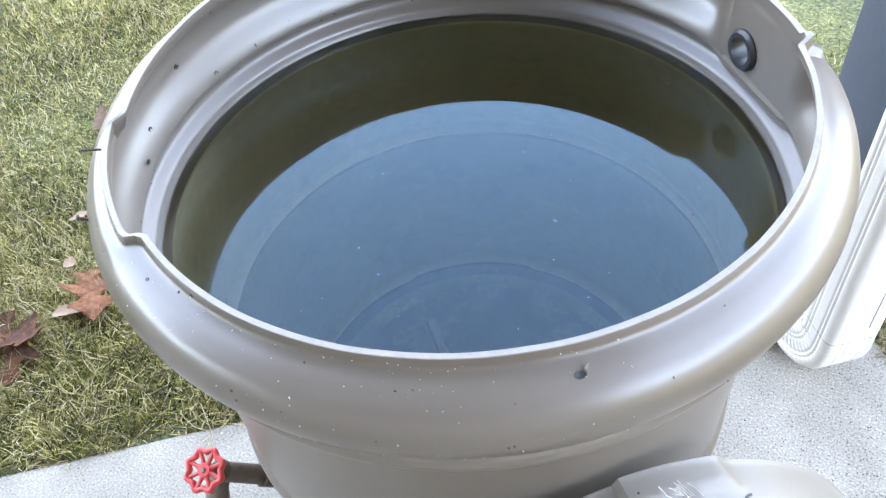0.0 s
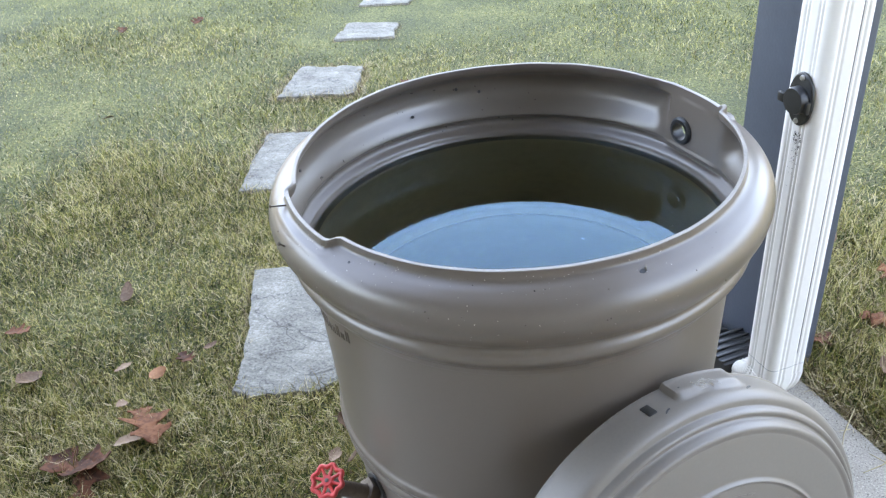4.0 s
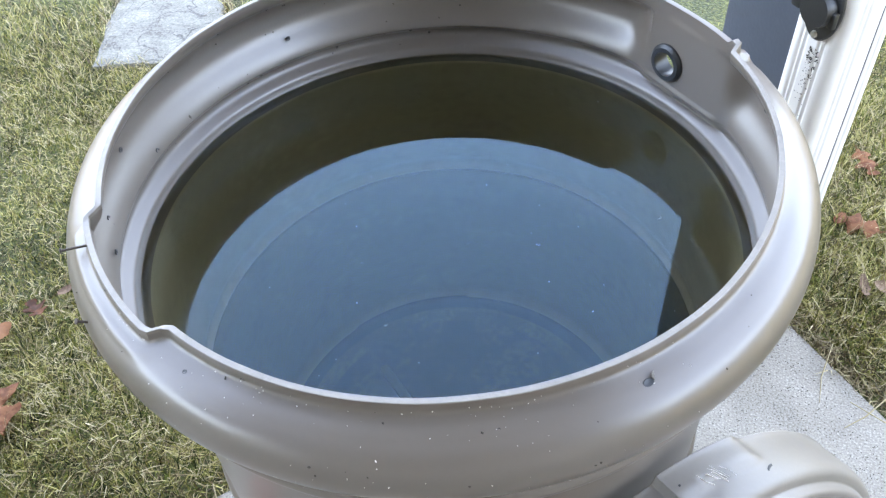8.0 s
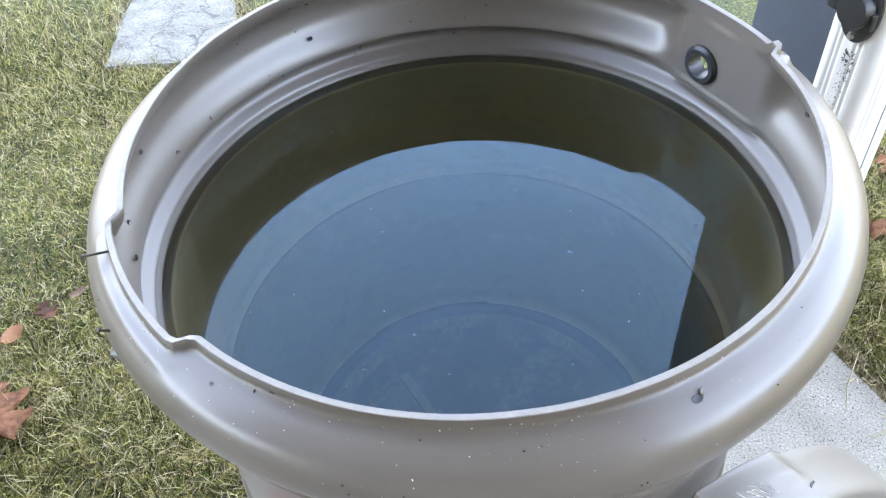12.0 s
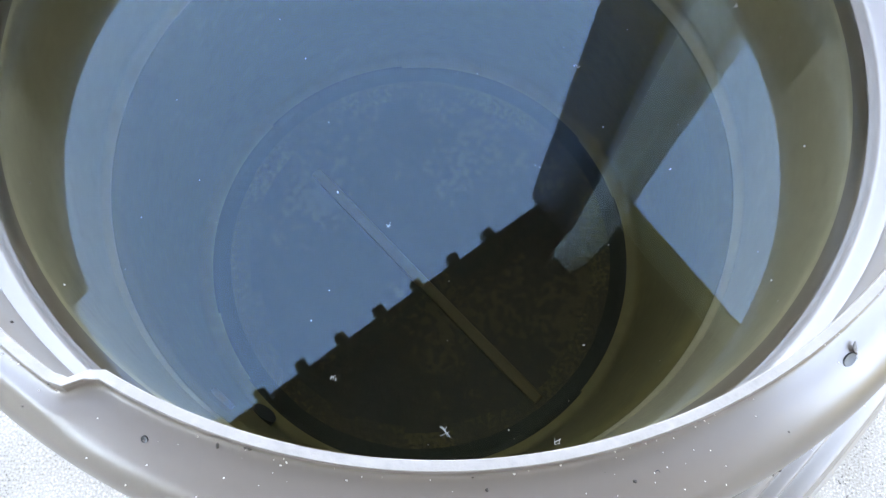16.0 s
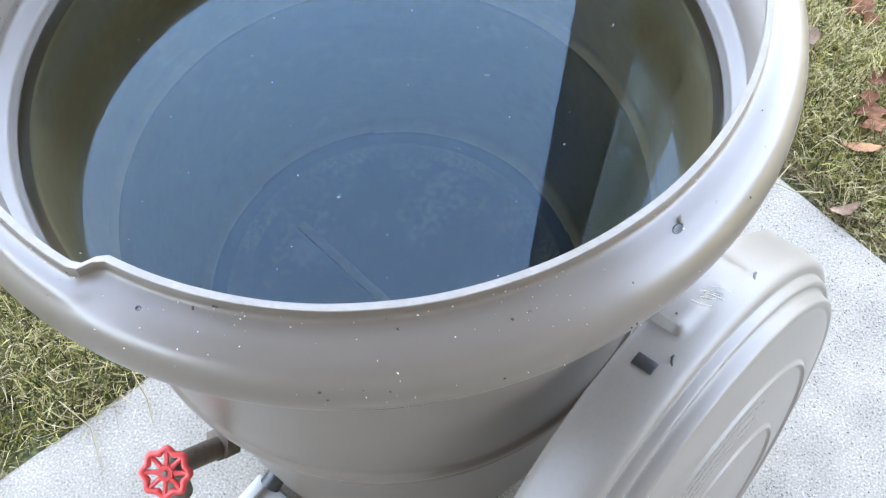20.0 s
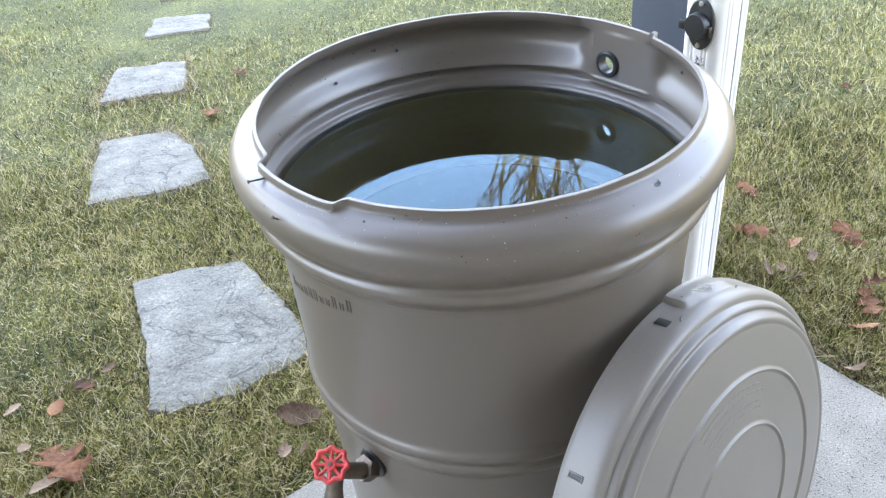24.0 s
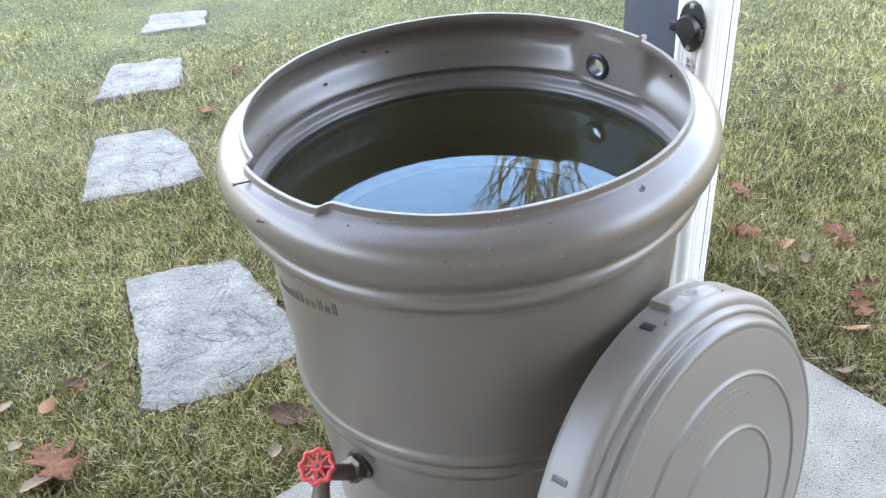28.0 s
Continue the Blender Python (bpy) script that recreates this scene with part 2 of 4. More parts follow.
def align(at, axis, spin=0.0):
    """A pose at a point whose z runs along axis."""
    q = Vector(axis).to_track_quat("Z", "Y").to_matrix().to_4x4()
    return Matrix.Translation(at) @ q @ Matrix.Rotation(spin, 4, "Z")


def soft_step(x, a, b):
    t = min(1.0, max(0.0, (x - a) / (b - a)))
    return t * t * (3 - 2 * t)


def spline(pts, per=6):
    """Catmull-Rom through 2D points."""
    out = []
    P = [pts[0]] + list(pts) + [pts[-1]]
    for i in range(1, len(P) - 2):
        for k in range(per):
            t = k / per
            out.append(tuple(0.5 * (2 * b + (c - a) * t + (2 * a - 5 * b + 4 * c - d) * t * t + (3 * b - a - 3 * c + d) * t ** 3)
                             for a, b, c, d in zip(P[i - 1], P[i], P[i + 1], P[i + 2])))
    out.append(tuple(pts[-1]))
    return out


# ---------------------------------------------------------------- ground
def slab_outline():
    return [plan(0.686, -0.213), plan(0.686, 3.1), plan(-3.2, 3.1), plan(-3.2, -0.213)]


bm = bmesh.new()
top = [bm.verts.new(p) for p in slab_outline()]
f = bm.faces.new(top)
r = bmesh.ops.extrude_face_region(bm, geom=[f])
bmesh.ops.translate(bm, vec=(0, 0, -0.10), verts=[v for v in r["geom"] if isinstance(v, bmesh.types.BMVert)])
bmesh.ops.recalc_face_normals(bm, faces=bm.faces[:])
bmesh.ops.bevel(bm, geom=[e for e in bm.edges if all(v.co.z > -0.01 for v in e.verts)], offset=0.008, segments=3, affect="EDGES")
tagged(part("patio_slab", bm, M_CONC), "pale grey broom-finished concrete patio slab", "patio", kind="structure")

GZ = -0.014   # soil level, the blades stand above it


def soil():
    n = 60
    bm = bmesh.new()
    us = [math.copysign(abs(k / n) ** 3.2, k) * 400 for k in range(-n, n + 1)]
    vs = [[bm.verts.new((x, y + 1.0, GZ + (0.010 * noise.noise((x * 1.3, y * 1.3, 0)) if abs(x) < 6 and abs(y) < 6 else 0.0))) for x in us] for y in us]
    for i in range(2 * n):
        for j in range(2 * n):
            bm.faces.new((vs[i][j], vs[i][j + 1], vs[i + 1][j + 1], vs[i + 1][j]))
    return bm


tagged(part("ground", soil(), M_SOIL), "brownish turf soil of the autumn lawn", "ground", kind="structure")

STONES = [
    [(-0.89, 0.66), (-0.78, 0.705), (-0.62, 0.73), (-0.52, 0.60), (-0.43, 0.47), (-0.385, 0.36), (-0.53, 0.25), (-0.66, 0.197), (-0.715, 0.21), (-0.775, 0.40)],
    [(-1.24, 1.47), (-1.03, 1.515), (-0.90, 1.38), (-0.80, 1.165), (-0.88, 1.115), (-1.146, 1.06), (-1.20, 1.28)],
    [(-1.385, 2.09), (-1.115, 2.12), (-1.08, 1.98), (-1.05, 1.84), (-1.348, 1.775)],
    [(-1.386, 2.64), (-1.143, 2.66), (-1.11, 2.475), (-1.37, 2.41)],
    [(-1.47, 3.14), (-1.20, 3.18), (-1.19, 2.94), (-1.43, 2.90)],
]


def inside(x, y, poly):
    c = False
    for (x1, y1), (x2, y2) in zip(poly, poly[1:] + poly[:1]):
        if (y1 > y) != (y2 > y) and x < (x2 - x1) * (y - y1) / (y2 - y1) + x1:
            c = not c
    return c


def flagstone(poly, seed):
    rnd = random.Random(seed)
    cx, cy = sum(p[0] for p in poly) / len(poly), sum(p[1] for p in poly) / len(poly)
    ring = []
    for (x1, y1), (x2, y2) in zip(poly, poly[1:] + poly[:1]):
        for k in range(9):
            t = k / 9
            x, y = x1 + (x2 - x1) * t, y1 + (y2 - y1) * t
            j = 0.012 * noise.noise((x * 22, y * 22, seed)) + rnd.uniform(-0.003, 0.003)
            d = math.hypot(x - cx, y - cy)
            ring.append((x + (x - cx) / d * j, y + (y - cy) / d * j))
    bm = bmesh.new()
    layers = []
    for s, z in [(1.0, -0.05), (1.0, -0.010), (0.985, -0.002)] + [(k / 14, 0.0) for k in range(13, 0, -1)]:
        lay = []
        for x, y in ring:
            px, py = cx + (x - cx) * s, cy + (y - cy) * s
            zz = z
            if z > -0.04:
                zz += 0.004 * noise.noise((px * 9, py * 9, 3 + seed)) + 0.0022 * noise.noise((px * 45, py * 45, 7)) + 0.003 * abs(noise.noise((px * 20 + py * 9, py * 22, 11)))
            lay.append(bm.verts.new((px, py, zz)))
        layers.append(lay)
    mid = bm.verts.new((cx, cy, 0.0))
    m = len(ring)
    for p, q in zip(layers, layers[1:]):
        for i in range(m):
            bm.faces.new((p[i], p[(i + 1) % m], q[(i + 1) % m], q[i]))
    for i in range(m):
        bm.faces.new((layers[-1][i], layers[-1][(i + 1) % m], mid))
    return bm


for k, poly in enumerate(STONES):
    tagged(part("stepping_stone", flagstone(poly, k), M_STONE), "rough pale grey flagstone set in the lawn", "stepping stone", "stepping stones")


M_GRASS = mat("grass_blade", (0.1, 0.12, 0.03), 0.75, spec=0.08, island=1.1, coarse=2.6, fine=13.0, bump=0, span=0.44,
              vary=((0.016, 0.022, 0.006), (0.044, 0.058, 0.014), (0.096, 0.107, 0.021), (0.174, 0.157, 0.035), (0.288, 0.234, 0.074), (0.46, 0.378, 0.155)))

M_THATCH = mat("lawn_thatch", (0.3, 0.24, 0.12), 0.85, spec=0.08, island=1.8, coarse=2.4, fine=11.0, bump=0, vary=((0.085, 0.058, 0.027), (0.20, 0.144, 0.070), (0.34, 0.256, 0.138), (0.475, 0.375, 0.22)))


def grass(name, n, x0, x1, y0, y1, seed, length=(0.028, 0.075), width=0.0016, edge=False, gap=None, lean_by=1.0, material=None):
    rg = np.random.default_rng(seed)
    x = rg.uniform(x0, x1, n); y = rg.uniform(y0, y1, n)
    ca, sa = math.cos(TURN), math.sin(TURN)
    wob = 0.012 * np.sin(x * 31) + 0.010 * np.sin(y * 47 + 1)
    keep = ~((x * ca + y * sa < (0.690 if edge else 0.716) + wob) & (x * sa - y * ca > -0.217 - wob))
    for poly in STONES:
        P_ = np.array(poly)
        px, py = (P_.mean(0) + (P_ - P_.mean(0)) * 0.955).T
        c = np.zeros(n, bool)
        for i in range(len(poly)):
            xa, ya, xb, yb = px[i], py[i], px[(i + 1) % len(poly)], py[(i + 1) % len(poly)]
            c ^= ((ya > y) != (yb > y)) & (x + wob * 0.5 < (xb - xa) * (y - ya) / (yb - ya + 1e-12) + xa)
        keep &= ~c
    keep &= np.hypot(x, y) > 0.275
    # each stretch thins out towards its edge, where the next one takes over
    rim = np.minimum(np.minimum(x - x0, x1 - x), np.minimum(y1 - y, y - y0 + (9.0 if y0 < 0 else 0.0)))
    keep &= rg.uniform(0, 1, n) < rim / 0.5
    if gap:
        deep = np.minimum(np.minimum(x - gap[0], gap[1] - x), gap[2] - y)
        keep &= rg.uniform(0, 1, n) > deep / 0.5
    if edge:   # only a narrow band along slab and stones
        a_, b_ = x * ca + y * sa, x * sa - y * ca
        near = ((np.abs(a_ - 0.700) < 0.042) & (b_ > -0.25)) | ((np.abs(b_ + 0.217) < 0.022) & (a_ < 0.72))
        for poly in STONES:
            P_ = np.array(poly)
            for p, q in zip(P_, np.roll(P_, -1, 0)):
                d = q - p
                t_ = np.clip(((x - p[0]) * d[0] + (y - p[1]) * d[1]) / (d @ d), 0, 1)
                near |= np.hypot(x - p[0] - t_ * d[0], y - p[1] - t_ * d[1]) < 0.022
        keep &= near
    x, y = x[keep], y[keep]
    n = len(x)
    L = rg.uniform(*length, n) * (0.8 + 0.4 * np.sin(x * 2.3 + 1.1) * np.sin(y * 2.9))
    az = rg.uniform(0, 2 * np.pi, n)
    lean = np.clip(rg.normal(1.5 if edge else lean_by, 0.45, n), 0.05, 1.95)
    bend = rg.uniform(-0.3, 1.0, n)
    w = width * rg.uniform(0.6, 1.5, n)
    dx, dy = np.cos(az), np.sin(az)
    face = az + np.pi / 2 + rg.normal(0, 0.5, n)
    sx, sy = np.cos(face) * w, np.sin(face) * w
    base = np.stack([x, y, np.full(n, GZ - 0.004)], 1)
    l1 = lean * 0.7
    mid = base + np.stack([dx * np.sin(l1), dy * np.sin(l1), np.cos(l1)], 1) * (0.5 * L)[:, None]
    l2 = np.clip(l1 + bend, 0.05, 1.75)
    turn = rg.normal(0, 0.5, n)
    dx, dy = np.cos(az + turn), np.sin(az + turn)
    tip = mid + np.stack([dx * np.sin(l2), dy * np.sin(l2), np.cos(l2)], 1) * (0.5 * L)[:, None]
    side = np.stack([sx, sy, np.zeros(n)], 1)
    v = np.stack([base - side, base + side, mid + side * 0.85, mid - side * 0.85, tip], 1).reshape(-1, 3)
    me = bpy.data.meshes.new(name)
    k = np.arange(n)[:, None] * 5
    loops = np.concatenate([k + [0, 1, 2, 3], k + [3, 2, 4]], 1).ravel()
    starts = (np.arange(n)[:, None] * 7 + [0, 4]).ravel()
    me.vertices.add(n * 5); me.vertices.foreach_set("co", v.ravel().astype(np.float32))
    me.loops.add(len(loops)); me.loops.foreach_set("vertex_index", loops.astype(np.int32))
    me.polygons.add(2 * n); me.polygons.foreach_set("loop_start", starts.astype(np.int32))
    me.update(calc_edges=True)
    me.materials.append(material or (M_STRAW if edge else M_GRASS))
    return tagged(new(name, me), "dead straw-coloured grass along the paved edges" if edge else "short autumn lawn grass, green mixed with straw", "grass", kind="stuff")


grass("lawn_grass", 370000, -1.9, 1.4, -0.7, 1.4, 1, width=0.00095, length=(0.024, 0.066), lean_by=1.2)
grass("lawn_thatch", 150000, -1.9, 1.4, -0.7, 1.4, 5, width=0.0007, length=(0.04, 0.10), lean_by=1.55, material=M_THATCH)
grass("lawn_grass", 200000, -3.3, 2.4, -0.7, 2.7, 4, width=0.0010, length=(0.018, 0.044), lean_by=1.25, gap=(-1.9, 1.4, 1.4))
grass("lawn_grass", 290000, -5.4, 3.6, 2.2, 5.6, 2, width=0.0010, length=(0.014, 0.034), lean_by=1.25)
grass("lawn_thatch", 110000, -3.3, 2.4, -0.7, 2.7, 6, width=0.0008, length=(0.024, 0.055), lean_by=1.6, material=M_THATCH, gap=(-1.9, 1.4, 1.4))
grass("edge_thatch", 520000, -1.6, 1.2, -0.6, 3.3, 3, length=(0.02, 0.06), width=0.0011, edge=True)

# ---------------------------------------------------------------- rain barrel
OUTER = [(0.2908, 0.7612), (0.2950, 0.7612)] + spline([(0.2955, 0.7607), (0.2958, 0.7545), (0.2972, 0.7508), (0.3020, 0.7482), (0.3125, 0.7442), (0.3240, 0.7370), (0.3318, 0.7250), (0.3342, 0.7110), (0.3305, 0.6960),
                (0.3205, 0.6800), (0.3130, 0.6710), (0.3112, 0.6645), (0.3150, 0.6575), (0.3155, 0.6490), (0.3090, 0.6390), (0.3015, 0.6310), (0.2955, 0.6250), (0.2928, 0.6150), (0.2918, 0.6000), (0.2885, 0.5000), (0.2858, 0.4200), (0.2850, 0.3840),
                (0.2858, 0.3740), (0.2895, 0.3670), (0.2900, 0.3590), (0.2855, 0.3500), (0.2838, 0.3450), (0.2862, 0.3390), (0.2860, 0.3310), (0.2800, 0.3210), (0.2762, 0.3140), (0.2745, 0.3000), (0.2695, 0.2200), (0.2655, 0.1500), (0.2625, 0.0900), (0.2595, 0.0300), (0.2555, 0.0060), (0.2450, 0.0)], 6)
INNER = [(0.2908, 0.7612)] + spline([(0.2904, 0.7607), (0.2915, 0.7540), (0.2978, 0.7440), (0.3155, 0.7310), (0.3245, 0.7150), (0.3225, 0.6970), (0.3110, 0.6790), (0.3062, 0.6690), (0.3058, 0.6640), (0.3105, 0.6590),
                (0.3122, 0.6540), (0.3110, 0.6490), (0.3040, 0.6440), (0.2998, 0.6405), (0.2980, 0.6350), (0.2950, 0.6290), (0.2895, 0.6210), (0.2872, 0.6100), (0.2865, 0.5600), (0.2842, 0.5000), (0.2815, 0.4200), (0.2806, 0.3800),
                (0.2830, 0.3660), (0.2828, 0.3560), (0.2780, 0.3440), (0.2795, 0.3360), (0.2740, 0.3220), (0.2700, 0.3000), (0.2650, 0.2200), (0.2608, 0.1400), (0.2568, 0.0700), (0.2530, 0.0340), (0.2440, 0.0235), (0.2360, 0.0200), (0.2290, 0.0198),
                (0.2220, 0.0202), (0.2160, 0.0206), (0.1980, 0.0215), (0.1500, 0.0205), (0.1000, 0.0200)], 4) + [(0.0, 0.02)]


def rim_shape(r, z, a, k):
    d = math.degrees(a)
    d = d - 360 if d > 180 else d
    up = soft_step(z, 0.7365, 0.7505)
    # the lid's hand hold: the lip is pushed out between two short steps
    w = soft_step(d, -151.5, -149.8) * (1 - soft_step(d, -123.2, -120.2))
    r += 0.0125 * w * up
    z -= 0.004 * w * up
    # flat panel with the overflow hole
    w2 = soft_step(d, 27.6, 28.8) * (1 - soft_step(d, 55.5, 58.5))
    edge = 52.9 + 5.2 * min(1.0, max(0.0, (0.736 - z) / 0.034))      # the slanting side facet
    w3 = soft_step(d, 25.0, 30.5) * min(1.0, max(0.0, (edge - d) / (edge - 51.4))) * soft_step(z, 0.650, 0.654)
    flat = 0.2985 / math.cos(radians(d - 42.0)) if abs(d - 44) < 40 else r
    inner = k >= len(OUTER)
    if w3 > 0 and z > 0.63:
        if inner:       # the flat runs straight up to the lip
            r += (flat * (1 - up) + 0.2920 * up - r) * w3
        else:
            t = max(flat + 0.010, min(r, flat + 0.012))
            r += (t - r) * w3 * (1 - 0.85 * up)
    # ledge along the panel's foot
    if inner and 31.0 < d < 51.5:
        r -= 0.0022 * max(0.0, 1 - abs(z - 0.662) / 0.005)
    r += 0.0085 * w2 * up
    z += (0.003 if 27.8 < d < 30 else -0.003 * w2) * up
    # slight out-of-round and hand-trimmed lip
    r += 0.0012 * math.sin(2 * a + 0.6)
    z += 0.0007 * math.sin(5 * a + 1) * up + 0.0002 * math.sin(23 * a) * up
    return r, z


HOLE = Vector((math.cos(radians(45.4)), math.sin(radians(45.4)), 0))


def barrel():
    prof = OUTER[::-1] + INNER[1:]      # from the foot up the outside, down the inside
    n_out = len(OUTER)
    bm = lathe([(0.0, 0.0)] + prof, 288, shape=lambda r, z, a, k: rim_shape(r, z, a, k - 1))
    bm.verts.ensure_lookup_table()
    gone = [f for f in bm.faces if f.calc_center_median().z > 0.6 and (f.calc_center_median() - Vector((0, 0, 0.6915))).cross(HOLE).length < 0.0172 and f.calc_center_median().dot(HOLE) > 0]
    bmesh.ops.delete(bm, geom=gone, context="FACES_ONLY")
    for f in bm.faces:
        c = f.calc_center_median()
        rr = math.hypot(c.x, c.y)
        inside_wall = (f.verts[0].index > (n_out + 1) * 288) or (rr < 0.24 and c.z > 0.008)
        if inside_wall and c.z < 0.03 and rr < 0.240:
            # dark ring at the floor's edge, then granular algae, then sediment
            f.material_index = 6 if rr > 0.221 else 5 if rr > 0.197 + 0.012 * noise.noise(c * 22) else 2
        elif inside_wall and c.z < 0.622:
            # below the ledge the wall takes the colour dimmed for depth
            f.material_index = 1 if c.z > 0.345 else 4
        elif c.z > 0.7603 - 0.0045 * (-151 < math.degrees(math.atan2(c.y, c.x)) < -121):
            f.material_index = 3
    return bm


keg = thing("rain_barrel", "open taupe plastic rain barrel with a moulded rim, full of water", "rain barrel")
bm = barrel()
bm.verts.index_update()
part("body", bm, [M_BARREL, M_ALGAE, M_SEDIMENT, M_EDGE, M_DEEP_WALL, M_BAND, M_FLOOR_RING], keg, "taupe plastic shell, dull sheen, algae inside below the waterline", sharp=29)

# overflow hole with a rubber grommet
gro = lathe([(0.0138, -0.007), (0.0185, -0.007), (0.0215, -0.004), (0.0215, 0.0005), (0.0160, 0.0015), (0.0160, 0.012), (0.0138, 0.012)], 32, closed=True)
part("grommet", gro, M_BLACK, keg, "black rubber grommet", m=align(HOLE * 0.3010 + Vector((0, 0, 0.6915)), HOLE))
M_RIB = mat("silted_rib", (0.065, 0.049, 0.016), 0.7, amount=0.3, coarse=20, fine=120)
part("bottom_rib", box(0.375, 0.014, 0.009, (0, 0, 0.0225), 0.004), M_RIB, keg, "olive rib moulded into the floor", m=Matrix.Translation((0.002, -0.034, 0)) @ Matrix.Rotation(radians(-46), 4, "Z"))

M_RUST = mat("rusty_steel", (0.07, 0.05, 0.04), 0.6, metal=0.4, amount=0.4, coarse=60, fine=300)
# small holes and nails in the rim
for ang, r, z, s in [(-51.8, 0.3085, 0.7440, 0.0023), (-72, 0.3085, 0.7440, 0.0010), (-115, 0.3085, 0.7440, 0.0014)]:
    d = Vector((math.cos(radians(ang)), math.sin(radians(ang)), 0))
    part("rim_hole", lathe([(s * 1.3, -0.0006), (s * 1.15, 0.0003), (s * 0.6, 0.0001), (0, 0.0)], 14), M_BLACK, keg, "dark drilled hole in the rim",
         m=align(d * r + Vector((0, 0, z + 0.0017)), d * 0.55 + Vector((0, 0, 1.0))) @ Matrix.Diagonal((1.5 if s > 0.002 else 1.0, 1.0, 1.0, 1.0)))
d = Vector((math.cos(radians(-50.9)), math.sin(radians(-50.9)), 0))
part("torn_shred", join(*[tube([(0.001 * k, 0, 0), (0.001 * k + 0.002, 0.002, 0.0016), (0.001 * k + 0.004, 0.001 * (k % 2), 0.0008)], 0.0006, 5) for k in range(3)]), M_EDGE, keg, "pale shred of plastic beside the hole",
     m=align(d * 0.3085 + Vector((0, 0, 0.7455)), d * 0.5 + Vector((0, 0, 1)), 1.2))
for ang, r, z in [(174.7, 0.3085, 0.672), (-178, 0.319, 0.705), (-164.5, 0.316, 0.684), (-157.4, 0.3075, 0.676), (120, 0.3195, 0.716), (113, 0.3195, 0.706), (20, 0.3195, 0.715), (135, 0.313, 0.688)]:
    d = Vector((math.cos(radians(ang)), math.sin(radians(ang)), 0))
    part("wall_hole", lathe([(0.0028, -0.0006), (0.0026, 0.0008), (0.0016, 0.0006), (0, -0.001)], 10), M_BLACK, keg, "small dark drill hole", m=align(d * (r - 0.0005) + Vector((0, 0, z)), -d))
for ang, r, z, tilt in [(-145.9, 0.314, 0.748, 0.15), (-135.0, 0.326, 0.722, 0.9)]:
    d = Vector((math.cos(radians(ang)), math.sin(radians(ang)), 0))
    part("nail", join(tube([(0, 0, -0.006), (0, 0, 0.016)], 0.0011, 8), lathe([(0, 0.016), (0.0024, 0.016), (0.0024, 0.0172), (0, 0.018)], 12)), M_RUST, keg, "small rusty nail",
         m=align(d * r + Vector((0, 0, z)), d + Vector((0, 0, tilt))))

# raised lettering of the maker, kept as plain bars
for i, (h, up) in enumerate([(0.024, 1), (0.014, 0), (0.014, 0), (0.018, 0), (0.024, 1), (0.024, 1), (0.014, 0), (0.014, 0), (0.024, 1), (0.014, 0), (0.024, 1)]):
    ang = radians(-152.0 + i * 2.6)
    z = 0.560 + 0.0028 * i
    r = 0.2918 - 0.033 * (0.60 - z) + 0.0006
    d = Vector((math.cos(ang), math.sin(ang), 0))
    for s in (-1, 1):
        part("raised_bar", box(0.0018, h * 0.72, 0.0036, (s * 0.0026, h * 0.36, 0), 0.0004), M_BARREL, keg, m=Matrix.Translation(d * r + Vector((0, 0, z))) @ Matrix.Rotation(ang + math.pi / 2, 4, "Z") @ Matrix.Rotation(math.pi / 2, 4, "X"))

# water
bm = bmesh.new()
bmesh.ops.create_circle(bm, cap_ends=True, radius=0.2975, segments=128)
w = part("water", bm, M_WATER, None, smooth=False)
w.location = (0, 0, ZW)
w.visible_shadow = False
tagged(w, "still rain water with floating specks, mirroring the sky", "water", kind="structure")

# ---------------------------------------------------------------- valve
valve = thing("hose_valve", "hose valve with a red hand wheel screwed into the barrel", "valve")
VC = Vector((-0.230, -0.264, 0.344))
vax = Vector((-0.04, -0.46, 0.88)).normalized()          # the wheel's axis
foot = Vector((-0.196, -0.219, 0.276))


def wheel():
    bm = bmesh.new()
    rings = []
    n, m = 64, 10
    for i in range(n):
        a = 2 * math.pi * i / n
        R = 0.0245 + 0.0022 * math.cos(8 * a)
        rings.append([bm.verts.new(((R + 0.0042 * math.cos(t)) * math.cos(a), (R + 0.0042 * math.cos(t)) * math.sin(a), 0.0042 * math.sin(t))) for t in [2 * math.pi * k / m for k in range(m)]])
    for i in range(n):
        for k in range(m):
            bm.faces.new((rings[i][k], rings[(i + 1) % n][k], rings[(i + 1) % n][(k + 1) % m], rings[i][(k + 1) % m]))
    return bm


hub_of = part("hand_wheel", wheel(), M_RED, valve, "red painted scalloped wheel", m=align(VC, vax) @ Matrix.Scale(0.9, 4))
for k in range(8):
    a = 2 * math.pi * k / 8
    part("spoke", tube([(0.006 * math.cos(a), 0.006 * math.sin(a), 0.0), (0.015 * math.cos(a), 0.015 * math.sin(a), -0.001), (0.0235 * math.cos(a), 0.0235 * math.sin(a), 0)], [0.0035, 0.0026, 0.003], 8), M_RED, hub_of)
part("wheel_hub", lathe([(0.003, 0.004), (0.0085, 0.004), (0.0095, 0.001), (0.0095, -0.006), (0.003, -0.006)], 24, closed=True), M_RED, hub_of)
part("wheel_screw", lathe([(0, 0.0062), (0.003, 0.0058), (0.0038, 0.003), (0.0038, 0.0)], 12), M_BRASS, hub_of, "dark brass screw")
neck = VC - vax * 0.035
part("stem", tube([VC, VC - vax * 0.012, neck], [0.0045, 0.006, 0.010], 14), M_BRASS, valve)
